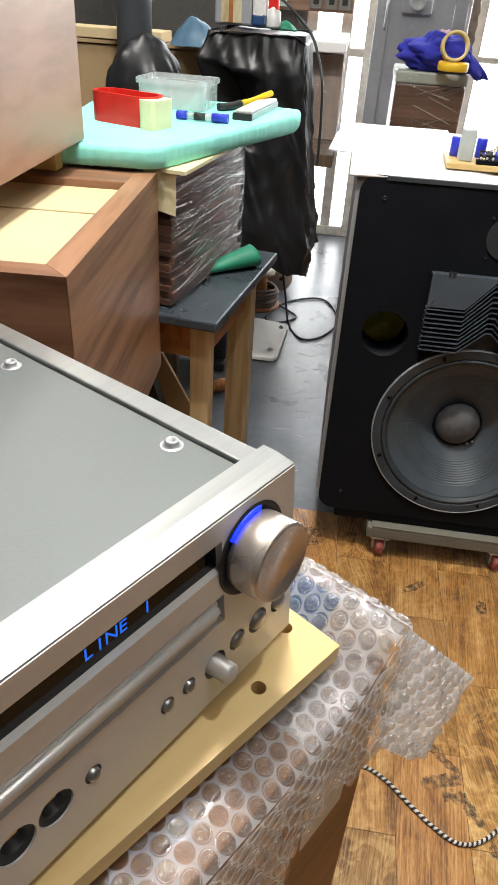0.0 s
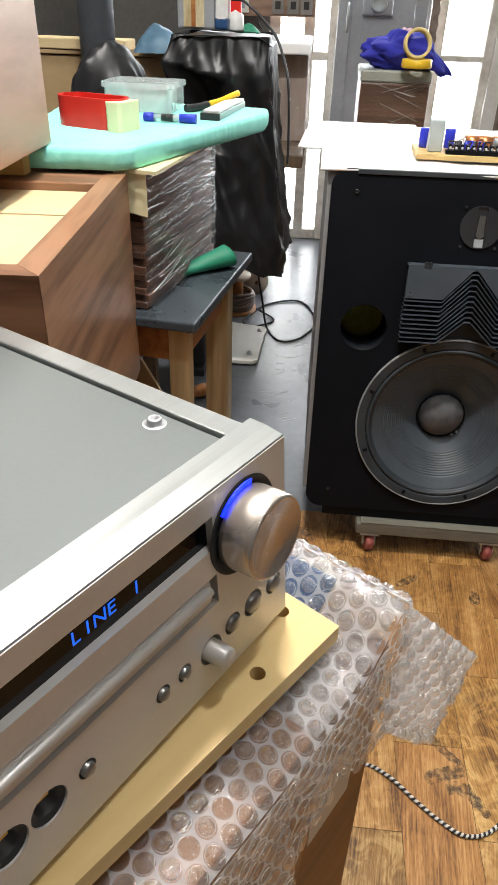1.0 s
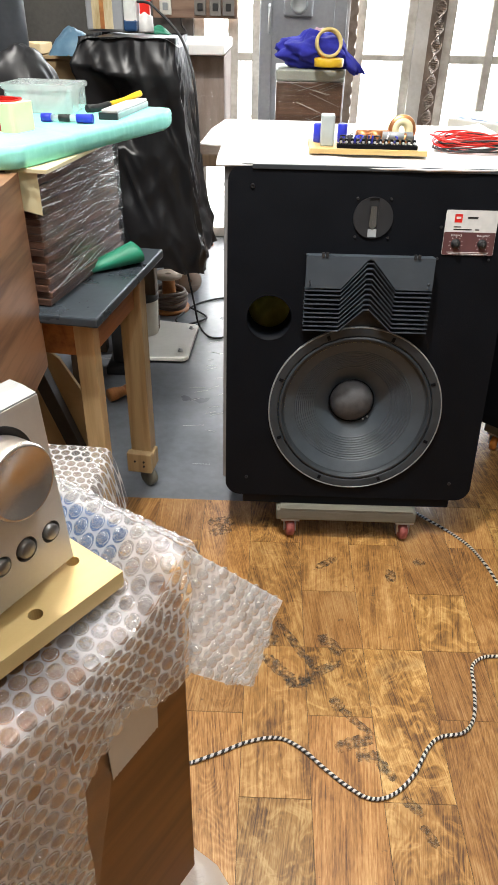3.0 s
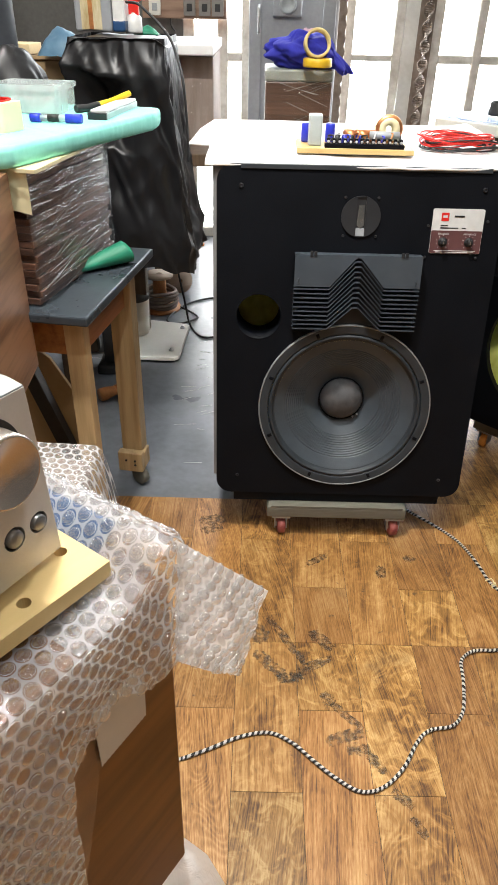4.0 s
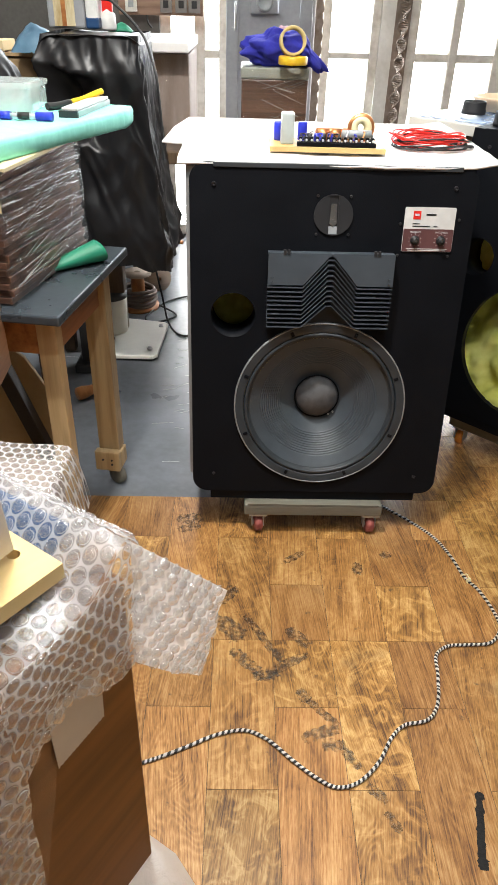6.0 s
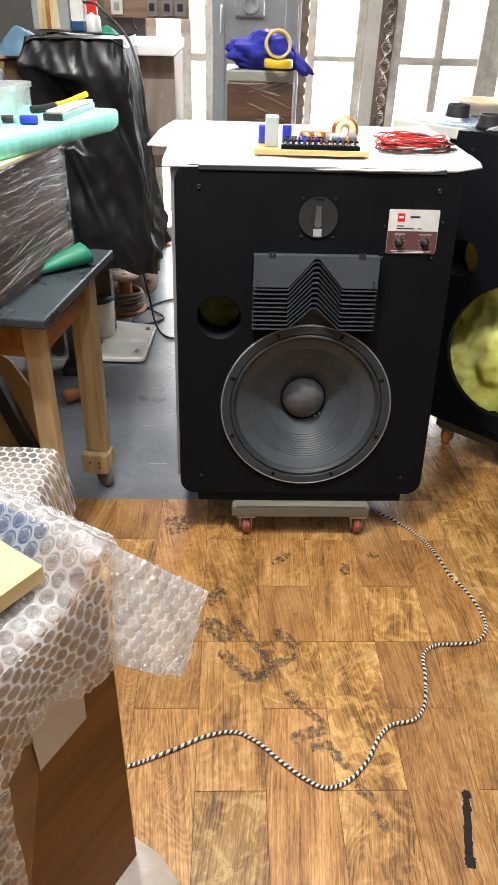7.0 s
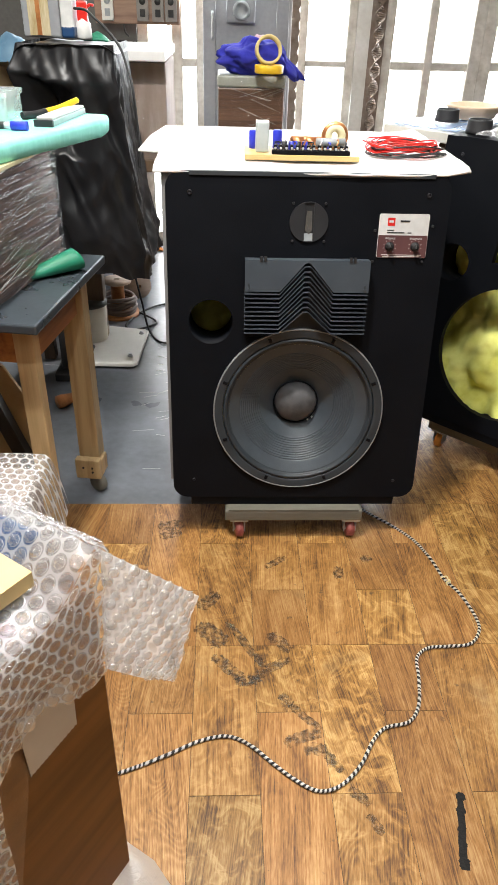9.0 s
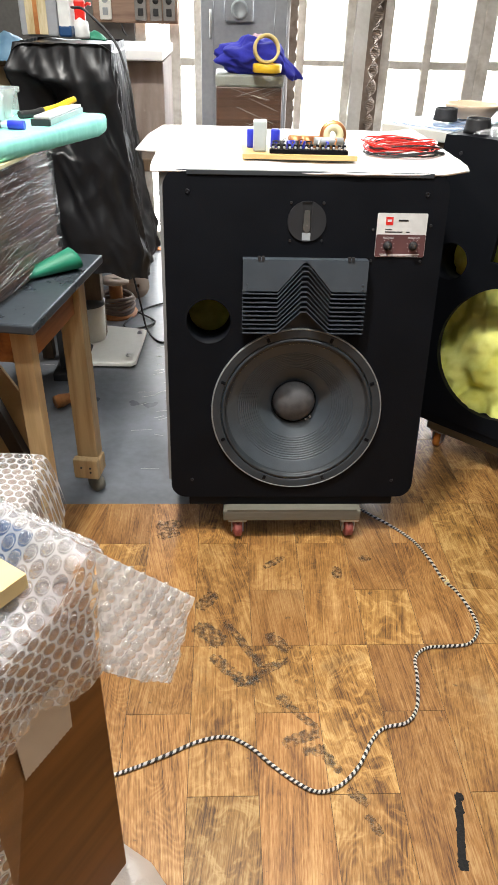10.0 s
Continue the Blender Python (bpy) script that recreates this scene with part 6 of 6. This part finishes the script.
# ---- bubble wrap ----
def bubble_sheet(name, m, fn, nu, nv, du, dv, label, keep=lambda u, v: True, pitch=0.0112, r0=0.0048, group="", film="bubble", side=1, dome="bubble_dome", tall=0.0027):
    """A film sheet and the round blisters on it; du, dv: its size in metres."""
    o = thing(name, m, label, "bubble wrap", group)
    rows = int(dv / (pitch * 0.87))
    cols = int(du / pitch)
    bm = sheet(nu, nv, fn)
    bm.verts.index_update()
    lay = bm.loops.layers.uv.new("lattice")
    for f in bm.faces:
        for lp in f.loops:
            j, i = divmod(lp.vert.index, nu + 1)
            lp[lay].uv = (i / nu * (cols + 0.5), j / nv * rows / 2)
    part("film", bm, M[film], o)
    bm = bmesh.new()
    rnd = random.Random(4)
    for j in range(rows):
        for i in range(cols):
            u, v = (i + 0.5 + 0.5 * (j % 2)) / (cols + 0.5), (j + 0.5) / rows
            if not keep(u, v) or rnd.random() < 0.04:
                continue
            r = r0 * rnd.uniform(0.9, 1.06)
            p = Vector(fn(u, v))
            a, b = Vector(fn(min(u + 0.01, 1), v)) - Vector(fn(max(u - 0.01, 0), v)), Vector(fn(u, min(v + 0.01, 1))) - Vector(fn(u, max(v - 0.01, 0)))
            nrm = a.cross(b) * side
            if nrm.length < 1e-9:
                continue
            nrm.normalize()
            a.normalize()
            b = nrm.cross(a)
            h = rnd.uniform(0.5, 1.0) * tall
            rings = []
            for rr, hh in ((1.0, 0.0003), (0.95, 0.22), (0.74, 0.74)):
                hz = hh if hh < 0.01 else hh * h
                rings.append([bm.verts.new(p + r * rr * (math.cos(k * math.pi / 4.5) * a + math.sin(k * math.pi / 4.5) * b) + nrm * hz) for k in range(9)])
            top = bm.verts.new(p + nrm * h)
            for c, d in zip(rings, rings[1:]):
                for k in range(9):
                    f = bm.faces.new((c[k], c[(k + 1) % 9], d[(k + 1) % 9], d[k]))
                    f.smooth, f.material_index = True, 1 if c is rings[0] else 0
            for k in range(9):
                bm.faces.new((rings[2][k], rings[2][(k + 1) % 9], top)).smooth = True
    q = part("blister_layer", bm, M[dome], o, "round air blisters")
    q["kind"] = "stuff"
    q.data.materials.append(M["bubble_rim"])
    return o


# top sheet: over the box top, fluffed up along its free end, rounding over the front edge
def wrap_height(x):
    return 0.8055 + 0.0275 * math.exp(-(max(x, 0.0) / 0.027) ** 2)


def wrap_top(u, v):
    """u along the front from the free end, v from the back to the hem."""
    x = 0.455 * u
    y = -0.33 + 0.335 * v
    z = wrap_height(x) + 0.0022 * wob(x * 9, y * 9, 0, 1.5) * (1 if x < 0.03 else 0.4)
    return (x, y, z - 14 * max(0.0, y + 0.016) ** 2)


def wrap_side(u, v):
    """The free end, curling down out of sight."""
    s = 1 - u
    return (-0.013 * math.sin(1.5 * s), -0.33 + 0.335 * v, wrap_height(0) + 0.002 * wob(0, v * 9, 0, 1.5) - 0.030 * (1 - math.cos(1.5 * s)))


# free end wears the darkened film copy, which offsets the strong light there
bubble_sheet("bubble_wrap", BXM, wrap_side, 8, 60, 0.034, 0.335, "bubble wrap end curling beyond the box side", film="dimmed_film", tall=0.0030)
wt = bubble_sheet("bubble_wrap", BXM, wrap_top, 110, 60, 0.455, 0.335, "clear bubble wrap spread over the brown box top", lambda u, v: not (0.10 < u and v < 0.9), tall=0.0034)


# added layer: keeps the brightly lit box top from showing through the wrap
part("under_layer", sheet(20, 30, lambda u, v: (-0.004 + 0.085 * u, -0.33 + 0.332 * v, wrap_height(-0.004 + 0.085 * u) - 0.0065 - 14 * max(0.0, -0.016 + 0.018 * v) ** 2)), M["inner_wrap"], wt, "grey film added to hide the lit box top")


def wrap_front(u, v):
    """Long part, hanging far down the front face."""
    x = 0.104 + 0.36 * u + 0.012 * v * (1 - u)
    z = 0.802 - 0.361 * v
    return (x, 0.0065 + 0.006 * v + min(1, 8 * v) * (0.005 * wob(x * 4, z * 4, 2, 3.0) + 0.0050 * wob(x * 30, z * 24, 2, 1.0)), z)


bubble_sheet("bubble_wrap", BXM, wrap_front, 80, 70, 0.36, 0.36, "clear bubble wrap hanging far down the box front", film="skirt_film", tall=0.0040)


def wrap_lap(u, v):
    """Short crumpled lap next to the free corner."""
    x = -0.004 + 0.112 * u
    top = wrap_height(x) - 0.0045
    z = top + (0.735 - 0.012 * math.sin(x * 70) - top) * v
    return (x, 0.0058 + 0.004 * v + min(1, 6 * v) * 0.0050 * wob(x * 38, z * 38, 5, 1.0), z)


bubble_sheet("bubble_wrap", BXM, wrap_lap, 44, 32, 0.112, 0.090, "short crumpled bubble wrap lap on the box edge", film="skirt_film", tall=0.0036)


def wrap_flap(u, v):
    """Loose corner standing out beyond the box."""
    a, b = Vector((-0.004, 0.0055, 0.8270)), Vector((-0.069, 0.0350, 0.7470))
    c, d = Vector((-0.052, 0.022, 0.662)), Vector((0.006, 0.007, 0.726))
    top, low = a.lerp(b, u), d.lerp(c, u)
    p = top.lerp(low, v)
    bow = (0.008 * math.sin(math.pi * u) + 0.004 * wob(u * 3, v * 3, 6, 1.5)) * min(1, 3 * v)
    return (p.x, p.y + bow, p.z + 0.004 * wob(u * 4, v * 2, 1, 2) * v)


bubble_sheet("bubble_wrap", BXM, wrap_flap, 30, 30, 0.088, 0.098, "loose milky bubble wrap corner beyond the box", pitch=0.0102, r0=0.0045, film="flap_film", side=-1, dome="flap_dome", tall=0.0042)


def wrap_far(u, v):
    x = -0.45 + 0.252 * u
    run = 0.30 * v
    y = -0.065 - min(run, 0.20)
    z = 0.532 - max(0.0, run - 0.20)
    edge = max(0.0, u - 0.9) / 0.1
    return (x + 0.004 * wob(x, y, 2, 15), y, z - 0.03 * u * 0.6 - 0.10 * edge ** 2 + 0.004 * wob(x * 5, y * 5, 1, 3))


bubble_sheet("bubble_wrap", pose(0, 0, 0), wrap_far, 40, 40, 0.252, 0.30, "bubble wrap heaped over a low crate", film="skirt_film", pitch=0.0150, r0=0.0064, tall=0.0040)
o = thing("crate", pose(0, 0, 0), "plain low carton under the bubble wrap", "carton")
part("carton", box(-0.365, -0.235, -0.258, -0.075, 0.0, 0.497, 0.003), M["darkcard"], o)
o = thing("film_strip", BXM, "smooth clear film taped to the box front", "film")
part("film", sheet(30, 20, lambda u, v: (0.068 + 0.070 * v + (0.10 - 0.070 * v) * u, 0.0022 + 0.001 * wob(u * 3, v * 3, 0, 2), 0.735 - 0.27 * v), 0.0), M["softfilm"], o)
o = thing("masking_tape", BXM, "torn beige masking tape patch on the box front", "tape")
zig = []
for i in range(25):
    zig.append((0.0335 + 0.0465 * i / 24, 0.7455 + 0.003 * i / 24 + (0.0016 if i % 2 else 0)))
zag = [(0.079 - 0.0430 * i / 24, 0.692 + 0.004 * i / 24 + (0.0016 if i % 2 else 0)) for i in range(25)]
q = part("patch", front(zig[::-1] + zag[::-1], [], 0.0, 0.0006), M["tape"], o)
q.matrix_local = pose(0, 0.0034, 0)
o = thing("blue_card", BXM, "printed blue card under the bubble wrap", "card")
part("card", sheet(16, 4, lambda u, v: (0.006 + 0.046 * u, -0.125 + 0.088 * v, wrap_height(0.006 + 0.046 * u) - 0.0035), 0.0008), M["paleblue"], o)
o = thing("plastic_sheet", BXM, "milky plastic sheet over the trestle top", "sheet")
part("sheet", sheet(30, 20, lambda u, v: (-0.03 + 0.45 * u, -0.30 + 0.335 * v, 0.4467 - 0.05 * max(0, 0.06 - u) / 0.06 - 0.05 * max(0, v - 0.9) / 0.1)), M["flap_film"], o)
# ---- vinyl planks, four columns of staggered pieces to a tile ----
def plank_mesh(w, d, name):
    g, t, ch = 0.0005, 0.0022, 0.0003
    bm = bmesh.new()
    lo = [bm.verts.new((x, y, -t)) for x, y in ((-w / 2 + g, -d / 2 + g), (w / 2 - g, -d / 2 + g), (w / 2 - g, d / 2 - g), (-w / 2 + g, d / 2 - g))]
    mid = [bm.verts.new((v.co.x, v.co.y, -ch)) for v in lo]
    hi = [bm.verts.new((v.co.x * (1 - 2 * ch / w), v.co.y * (1 - 2 * ch / d), 0)) for v in lo]
    for a, b in ((lo, mid), (mid, hi)):
        for i in range(4):
            bm.faces.new((a[i], a[(i + 1) % 4], b[(i + 1) % 4], b[i]))
    bm.faces.new(hi)
    me = bpy.data.meshes.new(name)
    bm.to_mesh(me)
    bm.free()
    me.materials.append(M["vinyl"])
    return me


part("underlay", box(-0.96, 2.4, -1.92, 0.479, -0.0019, -0.0012), M["joint"], floor)
part("underlay", box(0.0, 2.4, 0.479, 1.44, -0.0019, -0.0012), M["joint"], floor)
short, long_ = plank_mesh(0.12, 0.16, "plank"), plank_mesh(0.12, 0.32, "plank")
rest = bmesh.new()
for tx in range(-2, 5):
    for ty in range(-4, 3):
        if tx < 0 and ty >= 1:
            continue
        near = -1 <= tx <= 2 and -2 <= ty <= 1
        for c in range(4):
            odd = (c + (ty % 2)) % 2
            spans = ((0.0, 0.32, long_), (0.32, 0.48, short)) if not odd else ((0.0, 0.16, short), (0.16, 0.48, long_))
            for y0, y1, me in spans:
                cx, cy = tx * TILE + c * 0.12 + 0.06, ty * TILE + (y0 + y1) / 2
                if near:
                    o = new("plank", me)
                    o.parent = floor
                    o.location = (cx, cy, random.uniform(-0.0002, 0.0))
                else:
                    box(cx - 0.0595, cx + 0.0595, ty * TILE + y0 + 0.0005, ty * TILE + y1 - 0.0005, -0.0018, 0.0, bm=rest)
q = part("far_planks", rest, M["vinyl"], floor)
q["kind"] = "stuff"


def smear(x, y, ln, wd, rz, seed, material, ragged=0.13):
    """An irregular scuff lying on the planks."""
    rnd = random.Random(seed)
    n = 64
    out = []
    for i in range(n):
        a = 2 * math.pi * i / n
        k = 1 + 0.40 * wob(math.cos(a) * 2 + seed, math.sin(a) * 2, 0, 1.6) + rnd.uniform(-ragged, ragged)
        cx, cy = math.cos(a), math.sin(a)
        out.append((ln / 2 * math.copysign(abs(cx) ** 0.6, cx) * (0.8 + 0.2 * k), wd / 2 * math.copysign(abs(cy) ** 0.6, cy) * k))
    o = part("scuff", prism(out, 0.0002, 0.0004 + 0.00002 * (seed % 20)), material, floor)
    o.matrix_local = pose(x, y, 0, 0, 0, rz)


SCUFFS = [(0.067, -0.056, 0.081, 0.013, -47), (0.141, -0.066, 0.105, 0.01, 32), (0.102, 0.005, 0.137, 0.008, -58), (0.174, 0.007, 0.058, 0.014, -49), (0.032, 0.031, 0.071, 0.024, -43), (0.025, 0.127, 0.057, 0.017, 49), (0.181, 0.252, 0.058, 0.009, 36), (0.327, 0.215, 0.022, 0.021, -5), (-0.076, 0.39, 0.06, 0.02, 10), (-0.074, 0.354, 0.053, 0.015, 20), (0.401, 0.263, 0.024, 0.012, -42), (0.176, -0.134, 0.03, 0.011, -57), (0.209, -0.171, 0.07, 0.008, -46), (0.202, -0.214, 0.068, 0.013, 18), (0.223, -0.238, 0.039, 0.013, 0), (0.251, -0.262, 0.044, 0.009, -55), (0.287, -0.326, 0.039, 0.009, -44), (0.305, -0.373, 0.035, 0.007, -61), (0.106, -0.087, 0.047, 0.013, 12)]
for i, (x, y, ln, wd, rz) in enumerate(SCUFFS):
    smear(x, y, ln * 1.08, wd * 1.7 + 0.003, rz, i + 1, M["scuff"], 0.18)
smear(0.4435, -0.385, 0.115, 0.013, 77, 42, M["tar"], 0.04)
for i, (x, y, s) in enumerate(((0.4575, -0.329, 0.016), (0.4515, -0.352, 0.015), (0.4440, -0.383, 0.014), (0.4385, -0.408, 0.014), (0.4330, -0.436, 0.019))):
    smear(x, y, s, s * 0.9, 20 * i, 43 + i, M["tar"], 0.06)
